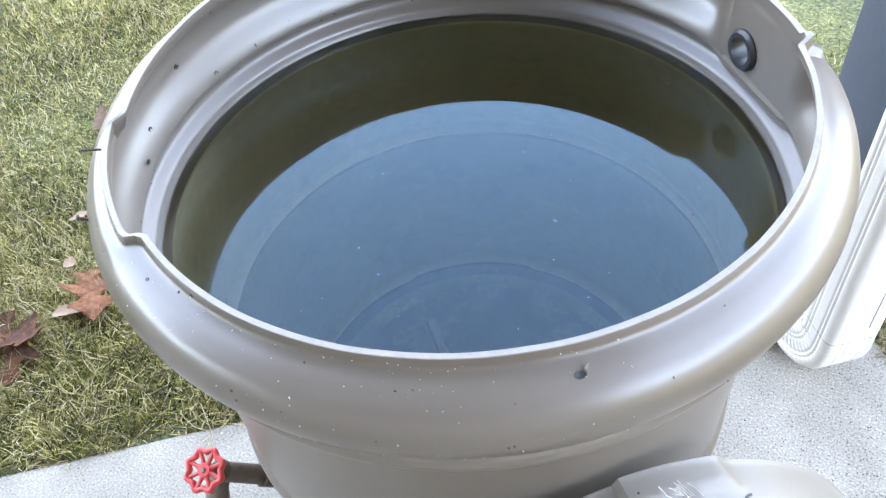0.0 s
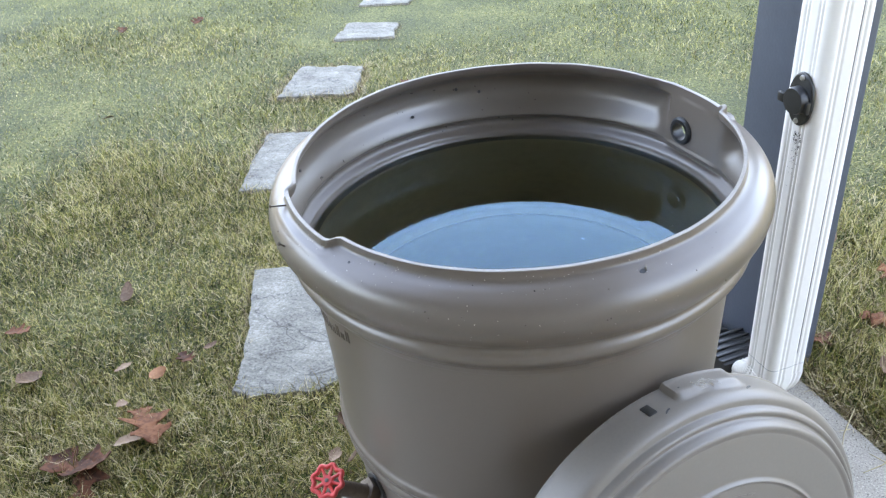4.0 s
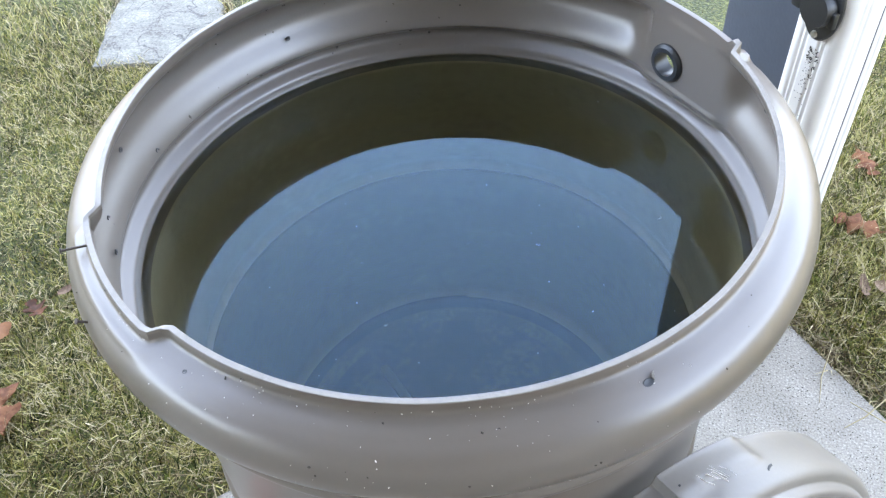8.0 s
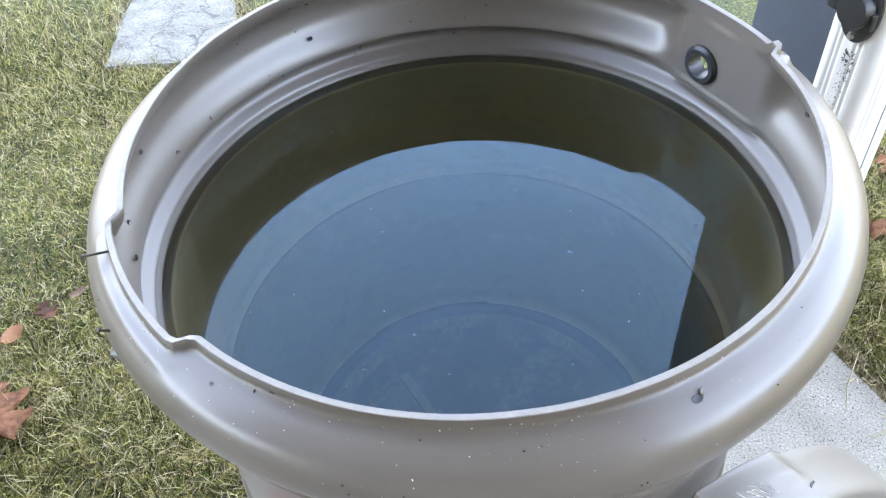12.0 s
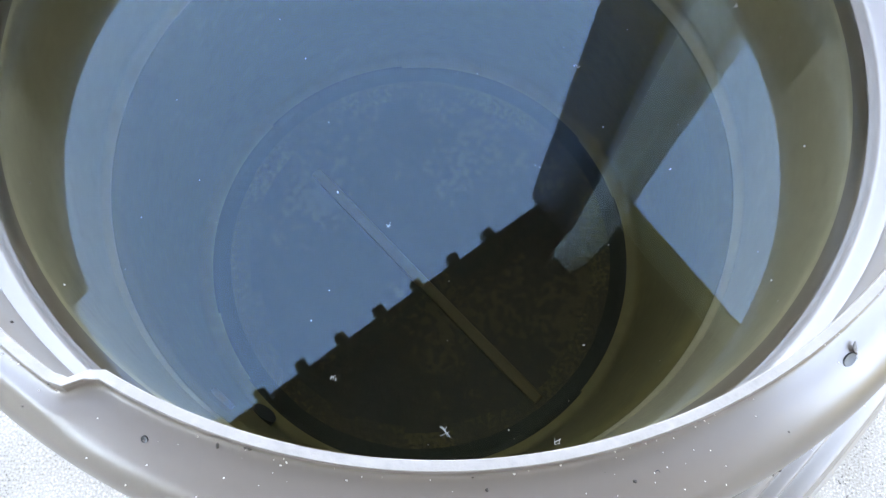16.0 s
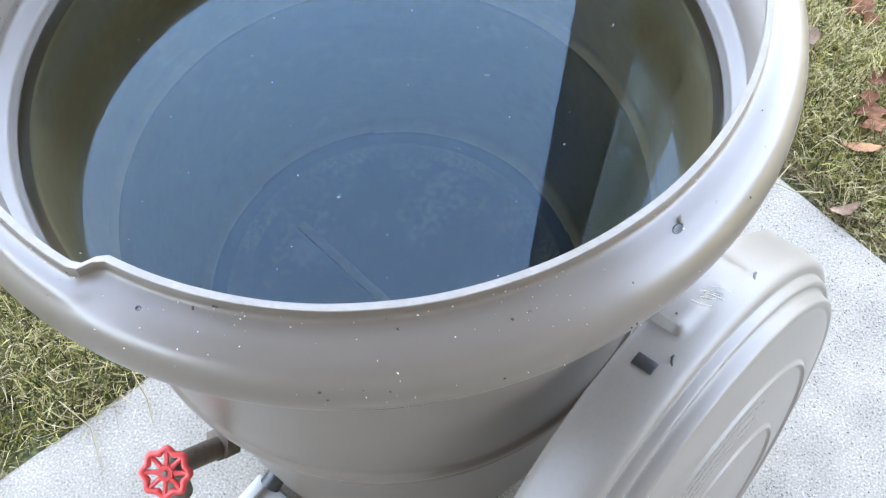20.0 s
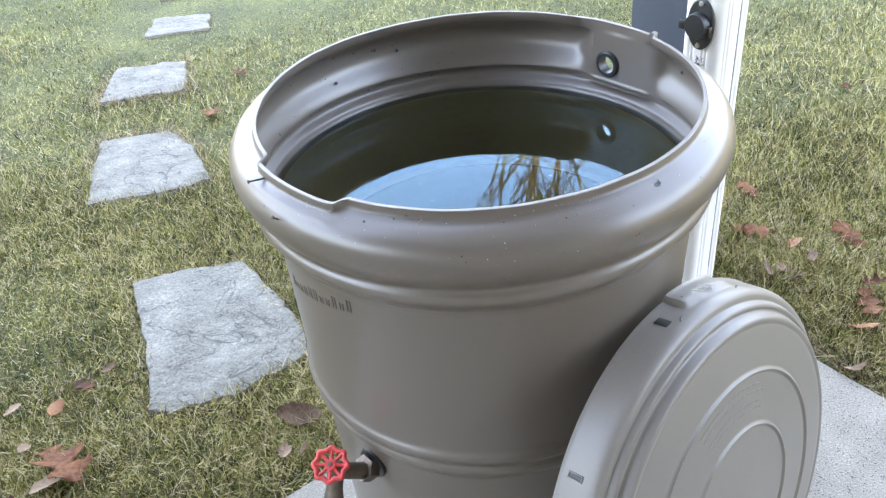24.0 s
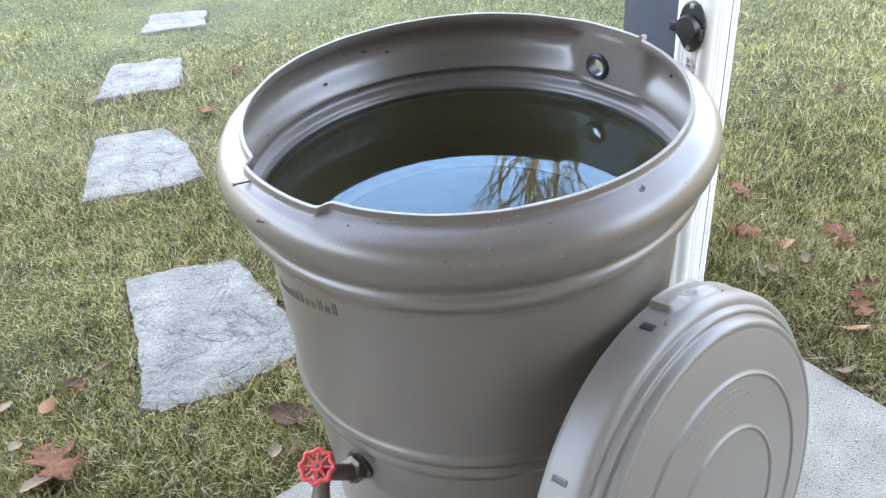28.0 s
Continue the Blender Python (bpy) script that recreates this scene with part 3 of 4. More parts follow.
part("valve_body", join(lathe([(0, -0.016), (0.010, -0.012), (0.0135, -0.004), (0.0135, 0.005), (0.010, 0.012), (0, 0.013)], 24, m=align(neck, vax)),
                        tube([neck, neck + Vector((-0.005, -0.010, -0.024)), neck + Vector((-0.008, -0.016, -0.042))], [0.012, 0.012, 0.0145], 18)), M_BRASS, valve, "dark weathered brass body")
part("inlet", tube([neck, foot, foot * 0.90 + Vector((0, 0, 0.276 * 0.10))], [0.012, 0.0125, 0.0125], 18), M_BRASS, valve)
fd = Vector((foot.x, foot.y, 0)).normalized()
part("hex_nut", lathe([(0.010, -0.009), (0.0195, -0.009), (0.0195, 0.009), (0.010, 0.009)], 6, closed=True), M_BRASS, valve, m=align(foot - fd * 0.006, (foot - neck)))
part("washer", lathe([(0.010, -0.003), (0.024, -0.003), (0.025, 0.0), (0.024, 0.003), (0.010, 0.003)], 28, closed=True), M_BLACK, valve, "black rubber washer", m=align(fd * 0.2750 + Vector((0, 0, 0.276)), fd))

# ---------------------------------------------------------------- lid
LID_AZ, LID_TILT = radians(-46.0), radians(11.9)
LID_AT = Vector((0.302, -0.311, 0.2936))
ln = Vector((math.cos(LID_AZ) * math.cos(LID_TILT), math.sin(LID_AZ) * math.cos(LID_TILT), math.sin(LID_TILT)))
lu = Vector((-math.sin(LID_AZ), math.cos(LID_AZ), 0))
lw = ln.cross(lu)
LIDM = Matrix((( lu.x, lw.x, ln.x, LID_AT.x), (lu.y, lw.y, ln.y, LID_AT.y), (lu.z, lw.z, ln.z, LID_AT.z), (0, 0, 0, 1)))
lid = thing("barrel_lid", "round taupe plastic lid leaning upright against the rain barrel", "lid", LIDM @ Matrix.Scale(0.988, 4))
LP = spline([(0.0, 0.0210), (0.098, 0.0185), (0.107, 0.0183), (0.111, 0.0210), (0.115, 0.0180), (0.124, 0.0172), (0.172, 0.0130), (0.1795, 0.0124), (0.1835, 0.0152), (0.1875, 0.0118), (0.196, 0.0108),
             (0.236, 0.0058), (0.2425, 0.0048), (0.2475, 0.0058), (0.2515, 0.0048), (0.2540, 0.0000), (0.2560, -0.0060), (0.2585, -0.0082), (0.2620, -0.0070), (0.2655, -0.0080), (0.2675, -0.0125),
             (0.2690, -0.0165), (0.2720, -0.0170), (0.2770, -0.0180), (0.2810, -0.0215), (0.2835, -0.0280), (0.2845, -0.0360), (0.2850, -0.0500), (0.2855, -0.0680), (0.2868, -0.0735), (0.2840, -0.0750)], 4)
LB = [(0.2810, -0.073), (0.2805, -0.042), (0.2770, -0.029), (0.2700, -0.024), (0.2570, -0.014), (0.2500, -0.004), (0.1800, 0.006), (0.0, 0.014)]


def lid_shape(r, z, a, k):
    d = math.degrees(a) % 360
    # raised housing for the diverter on the skirt, with a small pocket in it
    w = soft_step(d, 66.0, 70.0) * (1 - soft_step(d, 87.7, 88.3))
    w *= soft_step(r, 0.278, 0.284) * soft_step(-z, 0.038, 0.049)
    pocket = soft_step(d, 76.6, 77.8) * (1 - soft_step(d, 81.0, 82.2)) * soft_step(-z, 0.037, 0.041) * (1 - soft_step(-z, 0.047, 0.051))
    return r + (0.0070 if r > 0.2827 else 0.0) * w * (1 - 0.85 * pocket), z


part("shell", lathe(LP + LB, 320, shape=lid_shape), M_LID, lid, "taupe plastic disc with moulded rings")
for ang, zz, wd, ht in [(96.0, -0.050, 0.012, 0.019), (140.6, -0.052, 0.005, 0.018)]:
    a = radians(ang)
    sm = Matrix.Translation((0.2852 * math.cos(a), 0.2852 * math.sin(a), zz)) @ Matrix.Rotation(a - math.pi / 2, 4, "Z")
    sl = part("slot", box(wd, 0.0025, ht, (0, 0, 0), 0.001), M_BLACK, lid, "dark latch slot", m=sm)
    if ang > 100:
        part("slot_frame", join(box(wd + 0.004, 0.003, 0.002, (0, 0, ht / 2 + 0.001), 0.0008), box(wd + 0.004, 0.003, 0.002, (0, 0, -ht / 2 - 0.001), 0.0008),
                           box(0.002, 0.003, ht, (wd / 2 + 0.001, 0, 0), 0.0008), box(0.002, 0.003, ht, (-wd / 2 - 0.001, 0, 0), 0.0008)), M_LID, sl)
for ang in (92.0, 66.5):
    a = radians(ang)
    lm = Matrix.Translation((0.2806 * math.cos(a), 0.2806 * math.sin(a), -0.0272)) @ Matrix.Rotation(a, 4, "Z") @ Matrix.Rotation(radians(62), 4, "Y") @ Matrix.Diagonal((1.15, 1.15, 0.6, 1.0))
    part("tab_lug", lathe([(0, 0.0022), (0.004, 0.0020), (0.0062, 0.0008), (0.0075, -0.002)], 18), M_LID, lid, m=lm)
    part("lug_ring", tube([(0.0085 * math.cos(t), 0.0085 * math.sin(t), 0.0006) for t in [k * 0.35 for k in range(9)]], 0.0011, 6), M_BLACK, lid, m=lm)
a = radians(86.0)
part("vent_pinhole", lathe([(0.0012, 0.0), (0.0010, 0.0006), (0, 0.0007)], 10), M_BLACK, lid, m=align((0.2922 * math.cos(a), 0.2922 * math.sin(a), -0.055), (math.cos(a), math.sin(a), 0)))
for row, (r, a0, a1) in enumerate([(0.166, 66, 113), (0.157, 60, 112), (0.143, 62, 112), (0.134, 60, 114)]):
    rnd = random.Random(row)
    a = a0
    while a < a1:
        w = rnd.uniform(1.5, 5.0)
        am = radians(a + w / 2)
        part("raised_bar", box(r * radians(w), 0.0030, 0.0008, (0, 0, 0), 0.0002, seg=1), M_LID, lid, m=Matrix.Translation((r * math.cos(am), r * math.sin(am), 0.0130 + (0.172 - r) * 0.085)) @ Matrix.Rotation(am - math.pi / 2, 4, "Z"))
        a += w + 0.9

# ---------------------------------------------------------------- post, downspout
post = thing("porch_post", "square dark grey painted porch post", "post", PORCH)
pa, pb = 0.677, -0.207
part("shaft", box(0.142, 0.142, 2.295, (pa, -pb, -0.022 + 2.295 / 2), 0.004), M_POST, post)
part("shoe_screw", lathe([(0, 0.003), (0.004, 0.0026), (0.005, 0.0)], 12), M_STEEL, post, "rusty screw head", m=Matrix.Translation((pa - 0.035, -pb - 0.071, 0.085)) @ Matrix.Rotation(math.pi / 2, 4, "X"))
ft = part("footing", box(0.30, 0.30, 0.10, (pa, -pb, -0.0725), 0.01), M_CONC)
ft.matrix_basis = PORCH
tagged(ft, "concrete footing under the porch post", "footing", kind="structure")


def fluted(wx, wy, depth=0.0017, r=0.017):
    """Outline of a ribbed downspout: round corners, small flutes beside them, a plain middle."""
    out = []
    for side in range(4):
        half, w = (wx / 2, wy) if side % 2 == 0 else (wy / 2, wx)
        ang = side * math.pi / 2
        n = 36
        for i in range(n + 1):
            u = i / n
            s = (w / 2 - r) * (2 * u - 1)
            edge = 1.0 if u < 0.34 or u > 0.66 else 0.0
            d = -depth * edge * (0.5 - 0.5 * math.cos(2 * math.pi * min(u, 1 - u) / 0.34 * 2))
            out.append(((half + d) * math.cos(ang) - s * math.sin(ang), (half + d) * math.sin(ang) + s * math.cos(ang)))
        cx, cy = half - r, w / 2 - r
        for k in range(1, 6):
            t = math.pi / 2 * k / 6
            x, y = cx + r * math.cos(t), cy + r * math.sin(t)
            out.append((x * math.cos(ang) - y * math.sin(ang), x * math.sin(ang) + y * math.cos(ang)))
    return out


def sweep(outline, frames, caps=True):
    bm = bmesh.new()
    rings = [[bm.verts.new(m @ Vector((x, y, 0))) for x, y in outline] for m in frames]
    n = len(outline)
    for p, q in zip(rings, rings[1:]):
        for i in range(n):
            bm.faces.new((p[i], p[(i + 1) % n], q[(i + 1) % n], q[i]))
    return bm


spout = thing("downspout", "white ribbed metal downspout with elbows beside the porch post", "downspout", PORCH)
SA, SB = 0.556, -0.042        # its middle in the porch plan
WA, WB = 0.086, 0.076
T = Matrix.Translation
body = [T((SA - 0.022 * max(0.0, z - 1.1), -SB, z)) @ Matrix.Scale(1 - 0.10 * max(0.0, min(1.0, (z - 1.1) / 0.4)), 4) for z in (0.126, 0.6, 1.1, 1.5, 1.94)]
part("pipe", sweep(fluted(WA, WB), body), M_WHITE, spout, "white ribbed pipe with a thin seam")
# upper elbow leans back to the eave
up = [T((SA - 0.0185, -SB, 1.93))]
for k in range(1, 9):
    t = radians(30) * k / 8
    up.append(T((SA - 0.0185 - 0.10 * (1 - math.cos(t)), -SB, 1.93 + 0.10 * math.sin(t))) @ Matrix.Rotation(-t, 4, "Y"))
last = up[-1]
for k in range(1, 4):
    up.append(last @ T((0, 0, 0.022 * k)))
part("upper_elbow", sweep(fluted(WA * 0.92, WB * 0.92), up), M_WHITE, spout)
def pleated(n=60):
    """The shoe at the foot: turns the pipe towards the lawn, pleated on the inside of the bend."""
    frames = []
    R = 0.058
    for k in range(n + 1):
        t = radians(84) * k / n
        s = (1.0 if (k // 3) % 2 else 0.0) if 4 < k < n - 2 else 0.0
        frames.append((t, s))
    bm = bmesh.new()
    rings = []
    for t, s in frames:
        m = T((SA, -SB + WB / 2 + R - 0.024, 0.128)) @ Matrix.Rotation(t, 4, "X")
        ring = []
        for x, y in fluted(WA * 1.03, WB * 1.03, depth=0.002):
            inner = max(0.0, min(1.0, 0.5 + y / WB)) ** 1.5
            ring.append(bm.verts.new(m @ Vector((x * (1 - 0.10 * s * inner), y - (R - 0.024 + WB / 2) - 0.009 * s * inner * (y > 0.03), 0))))
        rings.append(ring)
    q = len(rings[0])
    for a_, b_ in zip(rings, rings[1:]):
        for i in range(q):
            bm.faces.new((a_[i], a_[(i + 1) % q], b_[(i + 1) % q], b_[i]))
    return bm


part("lower_elbow", pleated(), M_WHITE, spout, "pleated white elbow turned towards the lawn")
part("joint_line", sweep(fluted(WA * 1.006, WB * 1.006), [T((SA, -SB, 0.1497)), T((SA, -SB, 0.1505))]), M_POST, spout, "thin joint above the elbow")
part("seam", box(0.0007, 0.0008, 0.8, (SA + 0.012, -SB - WB / 2 - 0.0002, 0.58)), M_POST, spout, "thin dark seam")

# diverter cap on the pipe, facing the barrel
cap = thing("diverter_cap", "black oval plastic diverter plug screwed to the downspout", "diverter", PORCH)
CM = T((SA - WA / 2 - 0.001, -SB - 0.004, 0.696)) @ Matrix.Rotation(-math.pi / 2, 4, "Y")


def oval(rx, ry, z0, z1, n=40, dome=0.0):
    bm = bmesh.new()
    rings = []
    for s, z in [(1, z0), (1, z1 - 0.002), (0.94, z1), (0.5, z1 + dome), (0.0, z1 + dome)]:
        if s == 0:
            rings.append([bm.verts.new((0, 0, z))])
        else:
            rings.append([bm.verts.new((rx * s * math.cos(2 * math.pi * i / n) * (1 - 0.22 * abs(math.sin(2 * math.pi * i / n)) ** 2 * 0), ry * s * math.sin(2 * math.pi * i / n), z)) for i in range(n)])
    for p, q in zip(rings, rings[1:]):
        for i in range(n):
            j = (i + 1) % n
            bm.faces.new((p[i], p[j], q[j], q[i]) if len(q) > 1 else (p[i], p[j], q[0]))
    return bm


flange = part("flange", oval(0.044, 0.027, 0.0, 0.005), M_BLACK, cap, m=CM)
part("plug", lathe([(0.0225, 0.003), (0.0220, 0.015), (0.0205, 0.019), (0, 0.020)], 36), M_BLACK, cap, m=CM)
part("tab", box(0.016, 0.014, 0.006, (0.0, 0.0, 0.0), 0.002), M_BLACK, cap, m=CM @ T((-0.002, 0.027, 0.016)))
part("latch", box(0.020, 0.009, 0.008, (0, 0, 0), 0.002), M_BLACK, cap, m=CM @ T((-0.006, -0.022, 0.009)))
for s in (-1, 1):
    part("screw", lathe([(0, 0.0035), (0.0035, 0.003), (0.0046, 0.0)], 14), M_STEEL, flange, "bright screw head", m=T((s * 0.036, 0, 0.005)))

# ---------------------------------------------------------------- porch roof and added wall
roof = thing("porch_roof", "flat porch roof on dark beams with projecting ribs", "roof", PORCH, kind="structure")
part("deck", box(6.04, 3.36, 0.05, (0.84 - 3.02, 0.235 - 1.68, 2.455), 0.0), M_CEIL, roof)
part("eave_beam", box(5.9, 0.095, 0.155, (0.747 - 2.95, 0.2025, 2.3525), 0.004), M_TIMBER, roof)
part("side_beam", box(0.14, 3.1, 0.155, (0.677, 0.135 - 1.55, 2.3525), 0.004), M_TIMBER, roof)
for k in range(44):
    part("rib_end", box(0.034, 0.07, 0.045, (0.467 - 0.1245 * k, 0.257, 2.362), 0.004), M_TIMBER, roof)
gut = thing("rain_gutter", "white metal gutter along the porch eave", "gutter", PORCH, kind="structure")
part("trough", box(0.10, 3.29, 0.09, (0.80, 0.19 - 1.645, 2.37), 0.006), M_WHITE, gut)

# unseen wall added to block the sun and bounce light under the porch
hw = part("unseen_sun_wall", box(17.0, 0.2, 5.8, (-7.2, -3.25, 2.85)), M_WALL)
hw.matrix_basis = PORCH
tagged(hw, "unseen plain pale wall added behind the porch to block the sun", "wall", kind="structure")


# an unseen belt, added all round to cut the light of the low sky
def woods():
    bm = bmesh.new()
    n = 220
    rings = []
    for k in range(6):
        row = []
        for i in range(n):
            a = 2 * math.pi * i / n
            R = 27 + 2.5 * noise.noise((math.cos(a) * 6, math.sin(a) * 6, k * 0.7)) + k * 0.5
            top = 6.0 + 1.6 * noise.noise((math.cos(a) * 9, math.sin(a) * 9, 4)) + 1.2 * noise.noise((math.cos(a) * 40, math.sin(a) * 40, 8))
            row.append(bm.verts.new((R * math.cos(a), R * math.sin(a), -0.3 + top * k / 5)))
        rings.append(row)
    for p, q in zip(rings, rings[1:]):
        for i in range(n):
            bm.faces.new((p[i], p[(i + 1) % n], q[(i + 1) % n], q[i]))
    return bm


M_BELT = mat("added_belt", (0.050, 0.050, 0.046), 0.9, amount=0.5, coarse=1.5, fine=8, bump=0)
tagged(part("unseen_belt", woods(), M_BELT), "unseen dark belt added round the lawn to cut low sky light", "woods", kind="structure")


# ---------------------------------------------------------------- tree mirrored in the water
def tree(seed):
    """A tall bare tree: two main leaders, few limbs, crooked twigs."""
    rnd = random.Random(seed)
    trunk, twigs = [], []

    def limb(p, d, length, r, depth):
        pts, rad = [p], [r]
        n = 7
        for k in range(n):
            d = (d + Vector((rnd.uniform(-1, 1), rnd.uniform(-1, 1), rnd.uniform(-0.4, 0.6))) * 0.20).normalized()
            p = p + d * length / n
            pts.append(p); rad.append(r * (1 - 0.75 * (k + 1) / n))
            if depth < 3 and k >= 1 and rnd.random() < (1.0 if depth < 2 else 0.8):
                s = Vector((rnd.uniform(-1, 1), rnd.uniform(-1, 1), rnd.uniform(0.0, 0.5))).normalized()
                limb(p, (d * 0.9 + s * 0.75).normalized(), length * rnd.uniform(0.35, 0.55), rad[-1] * 0.6, depth + 1)
        twigs.append((pts, rad, 6 if depth < 2 else 4))

    trunk.append(([Vector((0, 0, 0)), Vector((0.1, 0, 2.5)), Vector((0.0, 0, 5.0)), Vector((0.1, 0, 7.0))], [0.30, 0.24, 0.2, 0.17], 12))
    limb(Vector((0.1, 0, 6.8)), Vector((-0.10, 0, 1)), 5.6, 0.060, 0)
    limb(Vector((0.1, 0, 6.9)), Vector((0.14, 0.05, 1)), 5.2, 0.055, 0)
    limb(Vector((0.0, 0, 5.4)), Vector((0.55, 0.1, 1)), 4.6, 0.05, 1)
    limb(Vector((0.0, 0, 5.8)), Vector((-0.42, 0, 1)), 4.6, 0.045, 1)
    return trunk, twigs


def many_tubes(items):
    V, F = [], []
    for pts, rad, n in items:
        o = len(V)
        for i, p in enumerate(pts):
            d = (pts[min(i + 1, len(pts) - 1)] - pts[max(i - 1, 0)]).normalized()
            s = d.cross(Vector((0.3, 0.2, 0.9)))
            s = s.normalized() if s.length > 0.02 else Vector((1, 0, 0))
            t = d.cross(s)
            for k in range(n):
                a = 2 * math.pi * k / n
                V.append(p + max(rad[i] * 1.9, 0.014) * (math.cos(a) * s + math.sin(a) * t))
        for i in range(len(pts) - 1):
            for k in range(n):
                F.append((o + i * n + k, o + i * n + (k + 1) % n, o + (i + 1) * n + (k + 1) % n, o + (i + 1) * n + k))
    me = bpy.data.meshes.new("branches")
    me.from_pydata([tuple(v) for v in V], [], F)
    me.materials.append(M_BARK)
    return me


tr_trunk, tr_twigs = tree(11)
oak = thing("bare_tree", "tall bare autumn tree with sunlit orange-brown branches", "tree", T((1.55, 16.0, -0.05)))
for nm, items in (("trunk", tr_trunk), ("crown", tr_twigs)):
    o = new(nm, many_tubes(items))
    o.parent = oak


# ---------------------------------------------------------------- fallen leaves
def oak_leaf(seed, size, lobed=True):
    rnd = random.Random(seed)
    n = 24 if lobed else 14
    bm = bmesh.new()
    rows = []
    curl, roll, twist = rnd.uniform(-4, 9), rnd.choice((1, 1, -0.6)) * rnd.uniform(7, 17), rnd.uniform(-1.5, 1.5)
    for i in range(n + 1):
        t = i / n
        w = 0.30 * math.sin(math.pi * min(1, t * 0.93 + 0.04)) ** 0.7 * ((0.74 + 0.42 * math.cos(t * 2 * math.pi * 2.8 + 2.6)) if lobed else 0.85) + 0.012
        row = []
        for s in (-1, -0.5, 0, 0.5, 1):
            x, y = s * w * (1 + 0.12 * rnd.uniform(-1, 1)), t - 0.5
            z = curl * 0.06 * (y * y) + roll * 0.10 * x * x + twist * 0.25 * x * y + 0.03 * rnd.uniform(-1, 1) * abs(s)
            row.append(bm.verts.new((x * size, y * size, z * size)))
        rows.append(row)
    for p, q in zip(rows, rows[1:]):
        for k in range(4):
            bm.faces.new((p[k], p[k + 1], q[k + 1], q[k]))
    st = tube([(0, -0.5 * size, curl * 0.015 * size), (0.01 * size, -0.62 * size, 0.03 * size)], 0.012 * size, 5)
    out = join(bm, st)
    bmesh.ops.solidify(out, geom=out.faces[:], thickness=0.0006)
    return out


# x, y, size, sort: 0 brown oak leaf, 1 pale curled leaf, 2 small orange leaf
LEAVES = [(-0.391, 0.159, 0.090, 1), (-0.843, 0.064, 0.150, 0), (-0.915, -0.075, 0.165, 0), (-0.875, -0.105, 0.130, 0), (-0.853, 0.013, 0.065, 1), (-0.912, 0.216, 0.050, 2), (-0.868, 0.273, 0.066, 0),
          (-0.862, 1.925, 0.075, 0), (-0.895, 1.600, 0.095, 0), (-1.005, 0.216, 0.040, 1), (-0.405, 0.065, 0.045, 1), (-0.370, 0.072, 0.030, 1), (-0.937, 0.109, 0.045, 1),
          (0.712, 0.894, 0.080, 0), (0.669, 0.706, 0.090, 0), (0.655, 0.542, 0.045, 1), (0.691, 0.543, 0.042, 1), (0.773, 0.581, 0.043, 1), (0.885, 0.660, 0.100, 0),
          (0.829, 0.398, 0.092, 0), (0.724, 0.207, 0.050, 1), (1.185, 1.466, 0.050, 0), (-0.835, 0.329, 0.034, 1), (0.715, 0.506, 0.037, 1), (-1.174, 0.485, 0.066, 1),
          (-1.359, 0.284, 0.081, 0), (-1.206, 0.135, 0.082, 1), (0.540, 0.612, 0.062, 0), (0.594, 1.050, 0.050, 1), (-2.489, 2.427, 0.076, 0), (-2.158, 2.582, 0.090, 0),
          (-1.924, 1.494, 0.043, 1), (-1.642, 1.336, 0.039, 1), (-1.246, 0.035, 0.037, 1), (0.790, 0.330, 0.060, 2), (0.870, 0.470, 0.055, 0), (0.750, 0.640, 0.050, 2)]
M_PALE = mat("pale_leaf", (0.33, 0.23, 0.15), 0.7, vary=((0.09, 0.050, 0.030), (0.165, 0.098, 0.062), (0.27, 0.175, 0.115)), coarse=20, fine=160, rnd=0.8, bump=0.4, bump_scale=150, spec=0.15)
M_ORANGE = mat("orange_leaf", (0.38, 0.13, 0.03), 0.6, vary=((0.16, 0.05, 0.012), (0.24, 0.08, 0.018), (0.32, 0.13, 0.035)), coarse=20, fine=160, bump=0.4, bump_scale=150)
WORDS = ["curled reddish-brown oak leaf lying on the grass", "pale dry curled leaf lying on the grass", "small orange autumn leaf lying on the grass"]
for k, (x, y, s, sort) in enumerate(LEAVES):
    rnd = random.Random(k * 7 + 1)
    lf = part("fallen_leaf", oak_leaf(k, s, sort == 0), (M_LEAF, M_PALE, M_ORANGE)[sort])
    tilt = 14 if sort == 0 else 30
    lf.matrix_basis = pose(x, y, 0.014 if sort == 0 else 0.012, rnd.uniform(-tilt, tilt), rnd.uniform(-tilt, tilt), rnd.uniform(0, 360))
    tagged(lf, WORDS[sort], "leaf", "fallen leaves")


# ---------------------------------------------------------------- small debris
def specks(name, n, seed, place, material, size, label):
    """Many tiny flakes lying on a surface; place(rnd) gives a point and its normal."""
    rnd = random.Random(seed)
    V, F = [], []
    for _ in range(n):
        p, nrm = place(rnd)
        m = align(p, nrm, rnd.uniform(0, 6.28))
        r = size * rnd.uniform(0.4, 1.3) ** 1.5
        k0 = len(V)
        e = rnd.uniform(1.0, 1.8)
        for q in range(6):
            a = q * math.pi / 3
            V.append(tuple(m @ Vector((r * e * math.cos(a) * rnd.uniform(0.7, 1.2), r * math.sin(a) * rnd.uniform(0.7, 1.2), 0.0003))))
        V.append(tuple(m @ Vector((0, 0, 0.0012))))
        F += [(k0 + q, k0 + (q + 1) % 6, k0 + 6) for q in range(6)]
    me = bpy.data.meshes.new(name)
    me.from_pydata(V, [], F)
    me.materials.append(material)
    return tagged(new(name, me), label, "debris", kind="stuff")


OUT_UP = [p for p in OUTER if 0.69 < p[1] < 0.757]
IN_UP = [p for p in INNER if 0.645 < p[1] < 0.745]


